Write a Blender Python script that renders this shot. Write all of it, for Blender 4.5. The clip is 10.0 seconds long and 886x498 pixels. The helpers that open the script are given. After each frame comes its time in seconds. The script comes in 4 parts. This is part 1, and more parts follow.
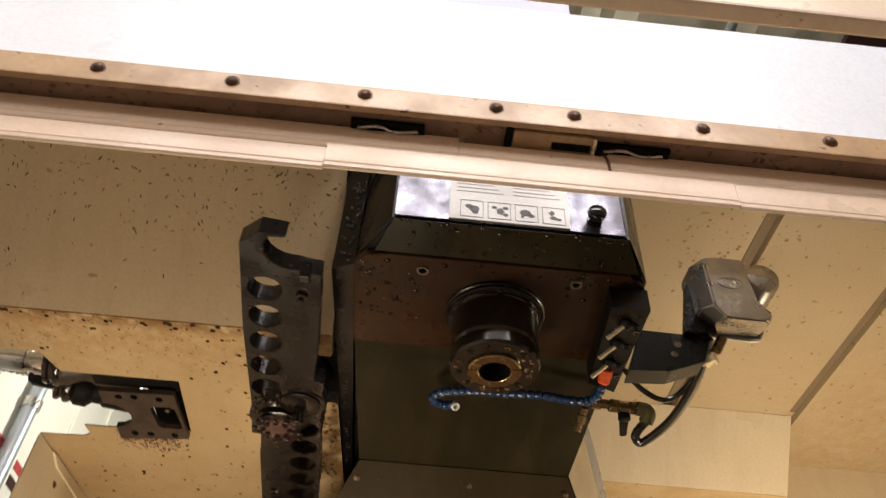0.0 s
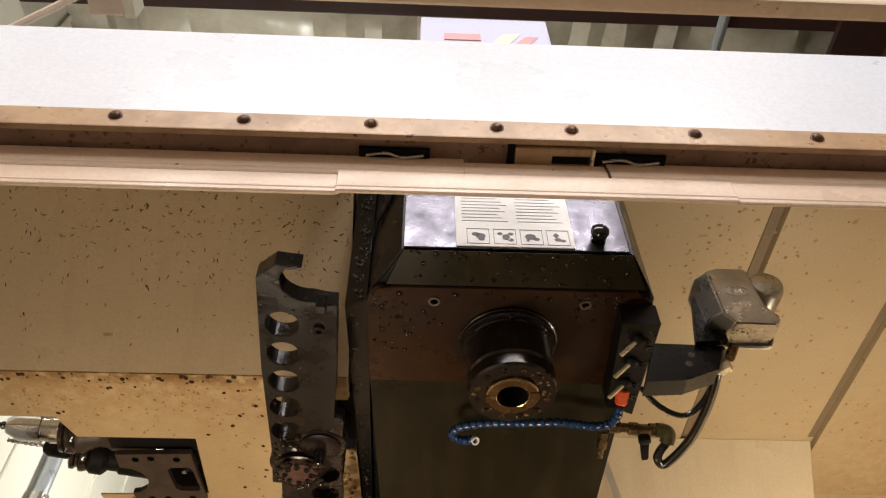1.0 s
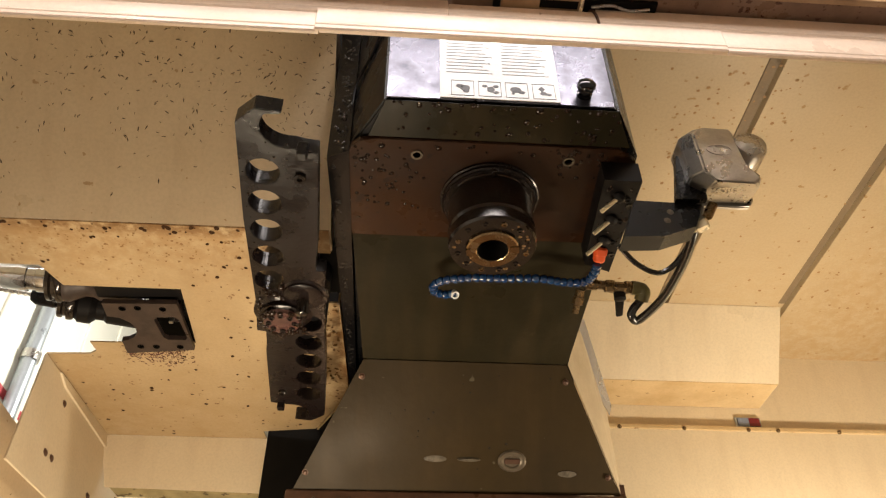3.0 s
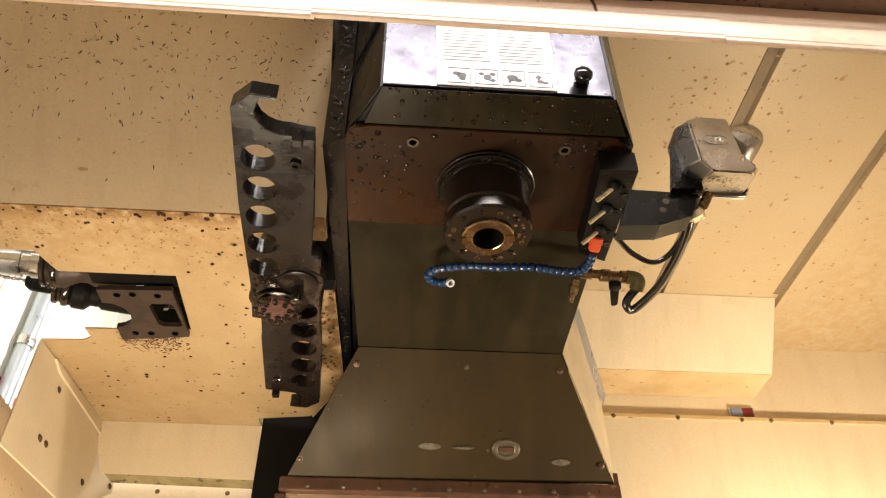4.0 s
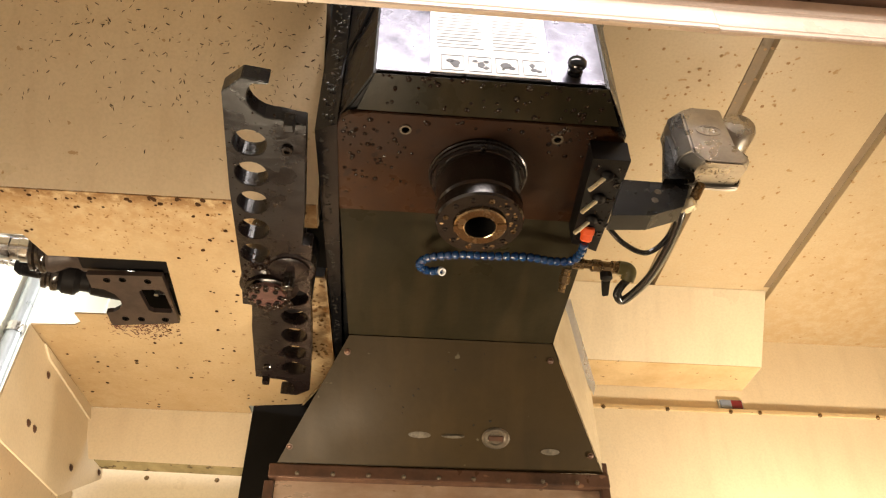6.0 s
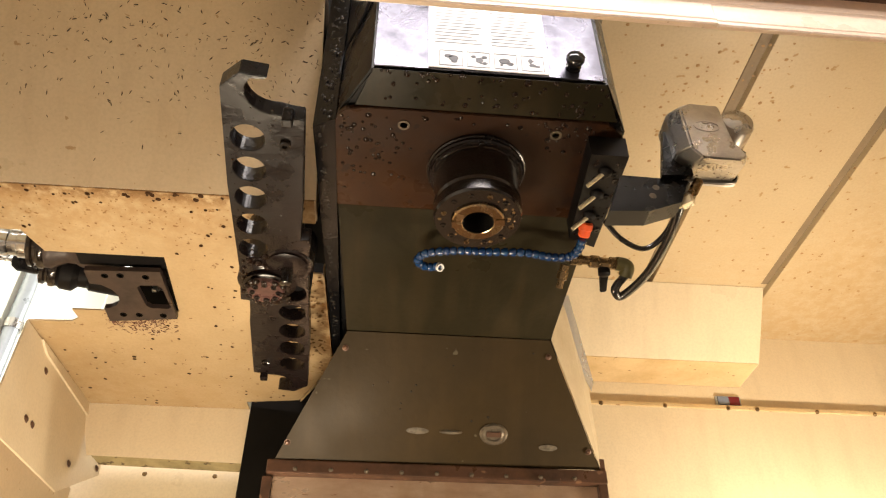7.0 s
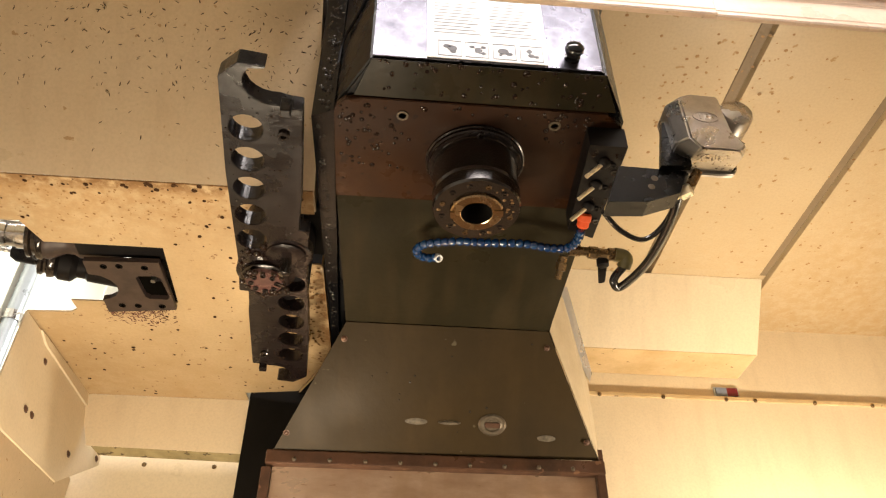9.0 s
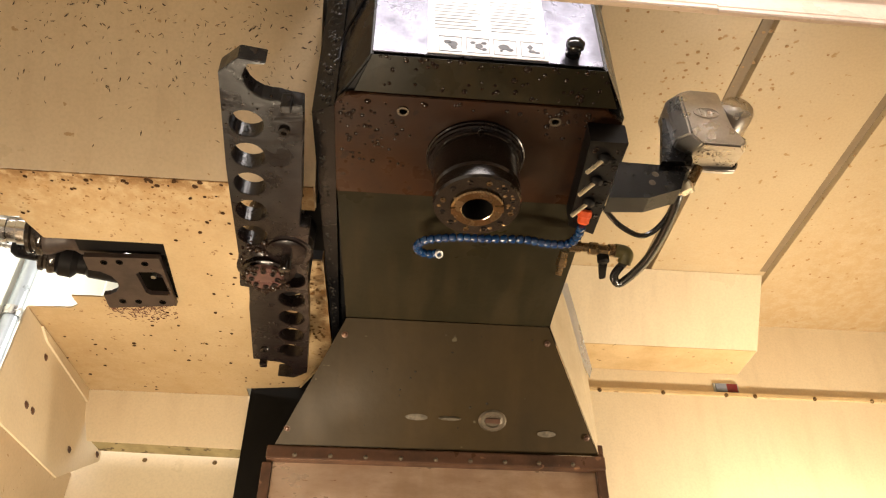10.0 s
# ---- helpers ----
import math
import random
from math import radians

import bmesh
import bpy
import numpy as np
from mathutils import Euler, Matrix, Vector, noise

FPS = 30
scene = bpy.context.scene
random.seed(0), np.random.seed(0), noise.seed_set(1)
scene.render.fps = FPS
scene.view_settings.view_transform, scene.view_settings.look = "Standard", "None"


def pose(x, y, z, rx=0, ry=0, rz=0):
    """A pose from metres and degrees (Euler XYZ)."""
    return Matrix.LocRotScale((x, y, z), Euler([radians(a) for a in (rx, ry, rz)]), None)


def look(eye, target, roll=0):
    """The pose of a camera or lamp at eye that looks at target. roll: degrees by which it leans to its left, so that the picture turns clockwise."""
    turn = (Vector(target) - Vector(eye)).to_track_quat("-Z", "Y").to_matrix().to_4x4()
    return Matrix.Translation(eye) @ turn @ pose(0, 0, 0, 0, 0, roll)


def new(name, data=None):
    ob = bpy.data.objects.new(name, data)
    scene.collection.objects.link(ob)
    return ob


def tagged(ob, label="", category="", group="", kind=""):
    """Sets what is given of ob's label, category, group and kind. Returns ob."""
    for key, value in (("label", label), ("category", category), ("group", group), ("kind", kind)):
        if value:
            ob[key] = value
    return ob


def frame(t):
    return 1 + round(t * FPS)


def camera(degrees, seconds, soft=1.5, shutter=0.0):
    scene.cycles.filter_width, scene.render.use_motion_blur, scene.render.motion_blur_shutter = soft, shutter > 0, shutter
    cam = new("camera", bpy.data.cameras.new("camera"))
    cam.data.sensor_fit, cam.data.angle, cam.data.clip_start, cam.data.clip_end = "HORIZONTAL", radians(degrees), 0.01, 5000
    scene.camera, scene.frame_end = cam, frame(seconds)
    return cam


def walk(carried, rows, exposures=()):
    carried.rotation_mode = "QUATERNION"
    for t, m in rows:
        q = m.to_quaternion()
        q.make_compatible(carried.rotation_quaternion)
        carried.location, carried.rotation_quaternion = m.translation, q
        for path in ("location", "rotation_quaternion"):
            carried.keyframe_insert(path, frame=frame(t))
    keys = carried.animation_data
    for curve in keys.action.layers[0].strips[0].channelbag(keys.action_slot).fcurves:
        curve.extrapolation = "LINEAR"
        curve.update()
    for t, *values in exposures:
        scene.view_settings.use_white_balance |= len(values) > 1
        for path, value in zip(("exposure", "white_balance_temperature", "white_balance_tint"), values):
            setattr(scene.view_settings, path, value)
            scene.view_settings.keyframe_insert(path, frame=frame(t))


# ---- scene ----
cam = camera(60.0, 10.0, soft=1.2, shutter=0.5)

PATH = [
    (0, (-0.124, -0.873, 0.98), (-0.054, 0.567, 2.366), 3.5),
    (0.2, (-0.153, -0.865, 0.966), (-0.057, 0.527, 2.4), 2.2),
    (0.5, (-0.135, -0.858, 0.942), (-0.081, 0.45, 2.454), 2.0),
    (0.8, (-0.143, -0.85, 0.926), (-0.066, 0.445, 2.448), -0.9),
    (1, (-0.139, -0.842, 0.918), (-0.07, 0.453, 2.44), -0.8),
    (1.5, (-0.133, -0.842, 0.915), (-0.059, 0.5, 2.396), -1.0),
    (2, (-0.134, -0.84, 0.914), (-0.038, 0.529, 2.368), -1.6),
    (2.1, (-0.134, -0.836, 0.910), (-0.035, 0.562, 2.336), -1.4),
    (2.2, (-0.133, -0.831, 0.907), (-0.032, 0.594, 2.304), -1.2),
    (2.3, (-0.133, -0.827, 0.903), (-0.030, 0.624, 2.273), -1.0),
    (2.4, (-0.133, -0.824, 0.901), (-0.028, 0.646, 2.251), -0.8),
    (2.5, (-0.133, -0.823, 0.9), (-0.027, 0.654, 2.244), -0.8),
    (2.6, (-0.133, -0.823, 0.900), (-0.027, 0.655, 2.243), -0.8),
    (2.7, (-0.133, -0.822, 0.899), (-0.025, 0.662, 2.235), -0.7),
    (2.8, (-0.132, -0.820, 0.897), (-0.021, 0.685, 2.210), -0.6),
    (2.9, (-0.131, -0.818, 0.896), (-0.019, 0.696, 2.197), -0.5),
    (3, (-0.131, -0.818, 0.896), (-0.018, 0.701, 2.192), -0.5),
    (4.5, (-0.129, -0.813, 0.893), (0.0, 0.724, 2.167), -0.2),
    (5, (-0.128, -0.81, 0.892), (0.005, 0.73, 2.162), -0.1),
    (5.5, (-0.127, -0.812, 0.892), (0.011, 0.732, 2.155), -0.1),
    (7, (-0.127, -0.81, 0.889), (0.021, 0.741, 2.143), -0.2),
    (7.5, (-0.127, -0.809, 0.888), (0.022, 0.744, 2.139), -0.2),
    (8, (-0.126, -0.809, 0.889), (0.023, 0.749, 2.134), -0.2),
    (8.5, (-0.127, -0.808, 0.889), (0.025, 0.752, 2.13), -0.2),
    (9, (-0.126, -0.809, 0.887), (0.025, 0.754, 2.125), -0.2),
    (9.5, (-0.126, -0.809, 0.887), (0.026, 0.758, 2.121), -0.2),
    (10, (-0.127, -0.809, 0.887), (0.025, 0.761, 2.117), -0.2),
]
walk(cam, [(t, look(eye, target, roll)) for t, eye, target, roll in PATH],
     exposures=[(0, -0.87), (0.8, -0.95), (1.5, -0.95), (2.0, -1.05), (2.25, -0.75), (2.5, -0.65), (3.0, -0.42), (3.6, -0.15), (4.3, 0.0), (10, 0.02)])

# ---------- world, lamps, exposure ----------
world = bpy.data.worlds.new("shop_air")
scene.world = world
world.use_nodes = True
world.node_tree.nodes["Background"].inputs[0].default_value = (0.75, 0.85, 1.0, 1)
world.node_tree.nodes["Background"].inputs[1].default_value = 0.02


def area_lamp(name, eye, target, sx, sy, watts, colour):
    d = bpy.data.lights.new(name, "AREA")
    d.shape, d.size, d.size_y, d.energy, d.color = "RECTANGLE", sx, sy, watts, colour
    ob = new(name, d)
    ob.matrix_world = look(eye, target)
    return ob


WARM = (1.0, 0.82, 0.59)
COOL = (1.0, 0.91, 0.87)
# Unseen warm fill lamps, set low to brighten undersides and rear walls
area_lamp("warm_fill_right", (0.92, 0.40, 0.98), (0.72, 0.90, 1.40), 0.22, 0.07, 17, WARM)
area_lamp("warm_fill_left", (-0.42, 0.28, 0.82), (-0.72, 0.92, 1.44), 0.18, 0.06, 6.4, WARM)
area_lamp("warm_fill_front", (-0.30, 0.14, 0.95), (-0.34, -0.02, 1.78), 0.30, 0.10, 5.2, WARM)
area_lamp("shop_lamp_front", (0.0, -2.4, 4.0), (0.0, -0.4, 1.8), 3.0, 1.0, 235, COOL)
# Unseen second lamp, added lower down to light the header's upper lip
area_lamp("fill_lamp_far", (0.4, -4.6, 3.5), (0.0, -0.4, 1.7), 2.6, 0.7, 130, COOL)
# Unseen point lamp added to brighten the west wall and roof film
fill_point = bpy.data.lights.new("wall_fill_point", "POINT")
fill_point.energy, fill_point.color, fill_point.shadow_soft_size = 120, (1.0, 0.97, 0.88), 0.15
new("wall_fill_point", fill_point).location = (-0.70, 2.3, 3.0)


# ---------- materials ----------
def mat(name, base, rough=0.5, metal=0.0, second=None, scale=6.0, mix=0.35, spots=None, spot_scale=60.0, spot_cut=0.68,
        bump=0.08, fine=180.0, coat=0.0, stretch=(1, 1, 1), rvar=0.15,
        streak=0.0, runs=(22, 3.5, 3.5), stain_shade=(), spec=0.5, ring=None, blot_scale=16.0):
    """Paint, metal, dirt or painted shade: a base with a broad stain, fine spots, uneven gloss and fine relief."""
    m = bpy.data.materials.new(name)
    m.use_nodes = True
    t = m.node_tree
    n, l = t.nodes, t.links
    bsdf = n["Principled BSDF"]
    tc = n.new("ShaderNodeTexCoord")
    mp = n.new("ShaderNodeMapping")
    mp.inputs["Scale"].default_value = stretch
    l.new(tc.outputs["Object"], mp.inputs["Vector"])

    def tex(sc, detail, rgh=0.6):
        x = n.new("ShaderNodeTexNoise")
        x.inputs["Scale"].default_value, x.inputs["Detail"].default_value, x.inputs["Roughness"].default_value = sc, detail, rgh
        l.new(mp.outputs[0], x.inputs["Vector"])
        return x

    def ramp(src, lo, hi):
        r = n.new("ShaderNodeMapRange")
        r.inputs["From Min"].default_value, r.inputs["From Max"].default_value = lo, hi
        l.new(src, r.inputs["Value"])
        return r.outputs[0]

    def blend(fac, a, b):
        x = n.new("ShaderNodeMix")
        x.data_type = "RGBA"
        l.new(fac, x.inputs["Factor"])
        for sock, v in ((x.inputs[6], a), (x.inputs[7], b)):
            if isinstance(v, tuple):
                sock.default_value = (*v, 1)
            else:
                l.new(v, sock)
        return x.outputs[2]

    broad = tex(scale, 6)
    small = tex(fine, 3)
    second = second or tuple(c * 0.72 for c in base)
    mul = n.new("ShaderNodeMath")
    mul.operation = "MULTIPLY"
    mul.inputs[1].default_value = mix * 2
    l.new(ramp(broad.outputs["Fac"], 0.42, 0.72), mul.inputs[0])
    colour = blend(mul.outputs[0], base, second)
    g = n.new("ShaderNodeMath")
    g.operation = "MULTIPLY"
    g.inputs[1].default_value = 0.25
    l.new(ramp(small.outputs["Fac"], 0.4, 0.75), g.inputs[0])
    colour = blend(g.outputs[0], colour, tuple(c * 0.6 for c in base))
    if spots:
        sp = tex(spot_scale, 2, 0.5)
        colour = blend(ramp(sp.outputs["Fac"], spot_cut, spot_cut + 0.04), colour, spots)
    if streak:
        mp2 = n.new("ShaderNodeMapping")
        mp2.inputs["Scale"].default_value = runs
        l.new(tc.outputs["Object"], mp2.inputs["Vector"])
        run = n.new("ShaderNodeTexNoise")
        run.inputs["Scale"].default_value, run.inputs["Detail"].default_value = 1.0, 4
        l.new(mp2.outputs[0], run.inputs["Vector"])
        k = n.new("ShaderNodeMath")
        k.operation = "MULTIPLY"
        k.inputs[1].default_value = streak
        l.new(ramp(run.outputs["Fac"], 0.48, 0.75), k.inputs[0])
        colour = blend(k.outputs[0], colour, (0.30, 0.18, 0.08))
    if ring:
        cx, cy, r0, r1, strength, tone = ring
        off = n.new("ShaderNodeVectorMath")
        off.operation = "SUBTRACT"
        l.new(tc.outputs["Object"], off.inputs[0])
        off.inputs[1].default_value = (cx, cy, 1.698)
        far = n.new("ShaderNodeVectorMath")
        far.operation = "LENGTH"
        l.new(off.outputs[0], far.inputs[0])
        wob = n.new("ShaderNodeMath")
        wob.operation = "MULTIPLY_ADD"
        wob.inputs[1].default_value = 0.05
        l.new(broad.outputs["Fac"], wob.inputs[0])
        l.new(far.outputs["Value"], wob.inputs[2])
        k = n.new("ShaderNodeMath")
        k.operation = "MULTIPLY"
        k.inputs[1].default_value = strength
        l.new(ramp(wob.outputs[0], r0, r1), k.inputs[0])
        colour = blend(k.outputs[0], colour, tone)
    if stain_shade:
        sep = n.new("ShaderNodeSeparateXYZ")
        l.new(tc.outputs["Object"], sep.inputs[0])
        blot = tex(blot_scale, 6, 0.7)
        for axis, lo, hi, strength, tone in stain_shade:
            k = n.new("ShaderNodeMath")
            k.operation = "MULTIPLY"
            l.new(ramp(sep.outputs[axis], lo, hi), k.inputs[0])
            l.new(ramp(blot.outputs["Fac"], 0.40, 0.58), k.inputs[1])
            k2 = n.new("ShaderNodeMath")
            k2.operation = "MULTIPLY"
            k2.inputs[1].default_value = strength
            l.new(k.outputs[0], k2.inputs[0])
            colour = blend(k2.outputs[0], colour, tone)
    l.new(colour, bsdf.inputs["Base Color"])
    r = n.new("ShaderNodeMapRange")
    r.inputs["To Min"].default_value, r.inputs["To Max"].default_value = max(0.03, rough - rvar), min(1, rough + rvar)
    l.new(broad.outputs["Fac"], r.inputs["Value"])
    r.inputs["From Min"].default_value, r.inputs["From Max"].default_value = 0.3, 0.7
    l.new(r.outputs[0], bsdf.inputs["Roughness"])
    bsdf.inputs["Metallic"].default_value = metal
    bsdf.inputs["Specular IOR Level"].default_value = spec
    bsdf.inputs["Coat Weight"].default_value = coat
    bsdf.inputs["Coat Roughness"].default_value = 0.12
    if bump:
        b = n.new("ShaderNodeBump")
        b.inputs["Strength"].default_value, b.inputs["Distance"].default_value = bump, 0.002
        l.new(small.outputs["Fac"], b.inputs["Height"])
        l.new(b.outputs[0], bsdf.inputs["Normal"])
    return m


RUSTY = (0.20, 0.095, 0.030)
CREAM = mat("cream_powder_coat", (0.60, 0.475, 0.31), 0.38, second=(0.53, 0.395, 0.235), scale=3.0, mix=0.3, streak=0.15, runs=(34, 6, 6), spots=(0.40, 0.26, 0.13), spot_scale=70, spot_cut=0.70)
CREAM_ROOF = mat("cream_roof_coat", (0.51, 0.41, 0.265), 0.42, second=(0.46, 0.345, 0.20), scale=4.0, mix=0.25, spots=(0.36, 0.23, 0.10), spot_scale=48, spot_cut=0.68, stain_shade=((1, 0.30, 0.85, 0.4, (0.44, 0.29, 0.13)), (0, 0.80, 0.95, 0.3, (0.40, 0.25, 0.10))), blot_scale=34)
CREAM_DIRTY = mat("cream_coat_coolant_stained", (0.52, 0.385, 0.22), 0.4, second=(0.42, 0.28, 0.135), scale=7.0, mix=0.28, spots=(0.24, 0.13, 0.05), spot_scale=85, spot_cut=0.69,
                  stain_shade=((1, 0.26, 0.10, 0.55, (0.36, 0.19, 0.06)), (1, 0.122, 0.098, 0.8, (0.17, 0.08, 0.024)), (0, -0.262, -0.238, 0.9, RUSTY), (0, -0.55, -0.80, 0.3, (0.36, 0.22, 0.09)), (1, 0.50, 0.80, 0.3, (0.42, 0.28, 0.12))), blot_scale=38)
WALL_CREAM = mat("pale_cream_rear_sheet", (0.70, 0.59, 0.42), 0.4, second=(0.62, 0.50, 0.33), scale=3, mix=0.3)
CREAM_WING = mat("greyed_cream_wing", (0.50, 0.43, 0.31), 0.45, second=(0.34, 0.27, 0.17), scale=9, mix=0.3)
DRIP = mat("green_brown_drip_stain", (0.40, 0.33, 0.17), 0.45, second=(0.16, 0.13, 0.055), scale=14, mix=0.45, spots=(0.10, 0.07, 0.03), spot_scale=60, spot_cut=0.62)
PANE_GREY = mat("blue_grey_pane", (0.20, 0.24, 0.33), 0.3)
PANE_RED = mat("dark_red_pane", (0.16, 0.012, 0.02), 0.3)
CREAM_LEDGE = mat("cream_ledge_stained", (0.64, 0.48, 0.27), 0.4, second=(0.42, 0.27, 0.11), scale=9.0, mix=0.35, spots=(0.20, 0.11, 0.04), spot_scale=60, spot_cut=0.70)
CREAM_CLEAN = mat("cream_coat_clean", (0.76, 0.65, 0.47), 0.4, second=(0.66, 0.53, 0.35), scale=2.5, mix=0.25, streak=0.12)
STAIN = mat("dried_coolant_stain", (0.30, 0.17, 0.065), 0.55, second=(0.45, 0.29, 0.13), scale=30, mix=0.4)
WHITE = mat("white_powder_coat", (0.72, 0.78, 0.87), 0.3, second=(0.66, 0.69, 0.78), scale=3.0, mix=0.3, runs=(3, 3, 30), streak=0.02)
GROOVE_SHADE = mat("grey_brown_groove_shade", (0.19, 0.14, 0.085), 0.55, second=(0.26, 0.19, 0.115), scale=12, mix=0.4)
BROWN_STRIP = mat("oil_stained_cream_strip", (0.43, 0.285, 0.155), 0.35, second=(0.20, 0.11, 0.05), scale=16, mix=0.4, spots=(0.13, 0.06, 0.03), spot_scale=60, spot_cut=0.70)
HEADER_CREAM = mat("pinkish_cream_header_coat", (0.73, 0.585, 0.46), 0.36, second=(0.65, 0.50, 0.375), scale=5, mix=0.3, spots=(0.30, 0.17, 0.08), spot_scale=90, spot_cut=0.74, runs=(2, 40, 40), streak=0.15)
TRACK = mat("greasy_track_steel", (0.26, 0.165, 0.115), 0.35, second=(0.12, 0.070, 0.050), scale=12, mix=0.45, spots=(0.09, 0.035, 0.022), spot_scale=120, spot_cut=0.62, runs=(4, 60, 60), streak=0.3)
HEAD = mat("dark_grey_green_paint", (0.0185, 0.0155, 0.0082), 0.38, second=(0.028, 0.023, 0.012), scale=5, mix=0.3, spec=0.12, streak=0.05, bump=0.2, fine=90)
HEAD_BLACK = mat("oily_black_head_paint", (0.0075, 0.0075, 0.008), 0.30, second=(0.012, 0.012, 0.012), scale=8, mix=0.3, spec=0.2)
# Ring darkens round the spindle; the x band paints in the coolant block's shadow
HEAD_PLATE = mat("oily_brown_cast_iron", (0.036, 0.0148, 0.0062), 0.32, second=(0.018, 0.0085, 0.005), scale=9, mix=0.45, spots=(0.014, 0.007, 0.005), spot_scale=45, spot_cut=0.66, coat=0.03, spec=0.2, ring=(0, 0, 0.135, 0.085, 0.8, (0.016, 0.008, 0.005)), stain_shade=((0, 0.09, 0.14, 0.8, (0.016, 0.008, 0.005)),))
APRON = mat("olive_painted_apron", (0.041, 0.028, 0.013), 0.45, second=(0.026, 0.018, 0.0085), scale=5, mix=0.45, spec=0.10, streak=0.05, bump=0.2, fine=60, spots=(0.10, 0.085, 0.055), spot_scale=40, spot_cut=0.72)
BLACK = mat("black_anodised", (0.007, 0.006, 0.006), 0.5, spec=0.15)
WET_BLACK = mat("wet_black_paint", (0.006, 0.0055, 0.006), 0.25, spec=0.2, spots=(0.05, 0.05, 0.05), spot_scale=160, spot_cut=0.76)
GLOSS_BLACK = mat("glossy_black_plastic", (0.006, 0.006, 0.007), 0.12, spec=0.5, rvar=0.05, bump=0)
# Near-black for black parts; in recesses and openings it paints the shade
VOID = mat("black_paint_and_void_shade", (0.008, 0.007, 0.006), 0.8, spec=0.08)
ARM = mat("oily_black_oxide_steel", (0.0105, 0.0068, 0.0062), 0.28, second=(0.006, 0.004, 0.004), scale=18, mix=0.4, spec=0.3, bump=0.3, fine=90, coat=0.12, spots=(0.004, 0.003, 0.003), spot_scale=70, spot_cut=0.67)
POCKET = mat("brown_phosphated_steel", (0.058, 0.040, 0.034), 0.4, metal=0.2, second=(0.03, 0.021, 0.018), scale=25)
HUB_RED = mat("reddish_oily_steel", (0.11, 0.052, 0.046), 0.3, metal=0.3, second=(0.05, 0.025, 0.02), scale=30, coat=0.3)
SPINDLE = mat("ground_dark_steel", (0.022, 0.016, 0.0125), 0.19, metal=0.25, second=(0.012, 0.009, 0.007), scale=22, coat=0.5, rvar=0.06, bump=0.03)
PIN = mat("pale_brass", (0.85, 0.74, 0.52), 0.35, metal=0.4, scale=50, mix=0.2)
NOSE = mat("bright_nose_steel", (0.42, 0.30, 0.17), 0.22, metal=1.0, second=(0.25, 0.17, 0.09), scale=40)
STEEL = mat("zinc_steel", (0.55, 0.53, 0.50), 0.3, metal=1.0, scale=50)
CHROME = mat("chrome", (0.80, 0.80, 0.80), 0.12, metal=1.0, scale=60, mix=0.1, bump=0.02)
STAINLESS = mat("brushed_stainless", (0.66, 0.70, 0.78), 0.28, metal=0.85, second=(0.52, 0.55, 0.62), scale=3, mix=0.2, bump=0.03)
RUSTY_COVER = mat("rust_stained_way_cover", (0.50, 0.37, 0.27), 0.34, metal=0.5, second=(0.24, 0.14, 0.085), scale=5, mix=0.5, stretch=(1, 1, 2.5), runs=(30, 3, 3), streak=0.3, spots=(0.20, 0.10, 0.05), spot_scale=40, spot_cut=0.70)
RUST_BAR = mat("rusty_wiper_bar", (0.11, 0.056, 0.034), 0.4, metal=0.3, second=(0.045, 0.024, 0.015), scale=16, mix=0.55, spots=(0.22, 0.12, 0.07), spot_scale=45, spot_cut=0.66)
ALU = mat("cast_aluminium", (0.50, 0.475, 0.44), 0.32, metal=0.9, second=(0.34, 0.32, 0.29), scale=25, fine=300)
PANEL_METAL = mat("brushed_front_plate", (0.15, 0.15, 0.185), 0.30, metal=0.85, second=(0.065, 0.065, 0.08), scale=24, mix=0.5)
PAPER = mat("white_label_film", (0.82, 0.82, 0.82), 0.4, mix=0.1)
SCUFF = mat("scuffed_bare_metal", (0.16, 0.13, 0.095), 0.4, metal=0.5, second=(0.08, 0.065, 0.04), scale=60, mix=0.5)
DARK_PAN = mat("dark_unseen_pan", (0.06, 0.042, 0.026), 0.65, second=(0.03, 0.02, 0.012), scale=12, mix=0.4, spec=0.2, bump=0.6, fine=60)
OIL = mat("dark_oil_bead", (0.017, 0.0085, 0.005), 0.10, spec=0.35, rvar=0.03, bump=0)
GOLD_BEAD = mat("golden_oil_bead", (0.26, 0.16, 0.07), 0.12, metal=0.5, rvar=0.04, bump=0)
CLEAR_BEAD = mat("coolant_bead", (0.035, 0.033, 0.030), 0.05, spec=0.7, rvar=0.03, bump=0)
INK = mat("black_print", (0.09, 0.09, 0.10), 0.5)
GREY_INK = mat("grey_print", (0.58, 0.58, 0.60), 0.5)
BLUE = mat("blue_coolant_hose_plastic", (0.004, 0.030, 0.115), 0.16, second=(0.008, 0.065, 0.16), scale=60, coat=0.7)
ORANGE = mat("orange_fitting_plastic", (0.85, 0.12, 0.03), 0.35, scale=40, mix=0.15)
BRASS = mat("oily_brass", (0.24, 0.165, 0.085), 0.28, metal=0.9, second=(0.10, 0.065, 0.035), scale=90, mix=0.5)
OLIVE = mat("olive_fitting_plastic", (0.10, 0.085, 0.030), 0.35, second=(0.05, 0.04, 0.015), scale=50)
RUBBER = mat("black_rubber_hose", (0.013, 0.012, 0.011), 0.28, coat=0.3)
CHIP = mat("dark_metal_chip", (0.07, 0.045, 0.025), 0.4, metal=0.4)
CHIP_RED = mat("reddish_chip", (0.125, 0.042, 0.024), 0.45)
STAIN_DARK = mat("rust_brown_blot", (0.13, 0.065, 0.022), 0.5, scale=40, spec=0.15)
DROP = mat("dried_oil_drop", (0.050, 0.022, 0.008), 0.55, scale=40, spec=0.12)
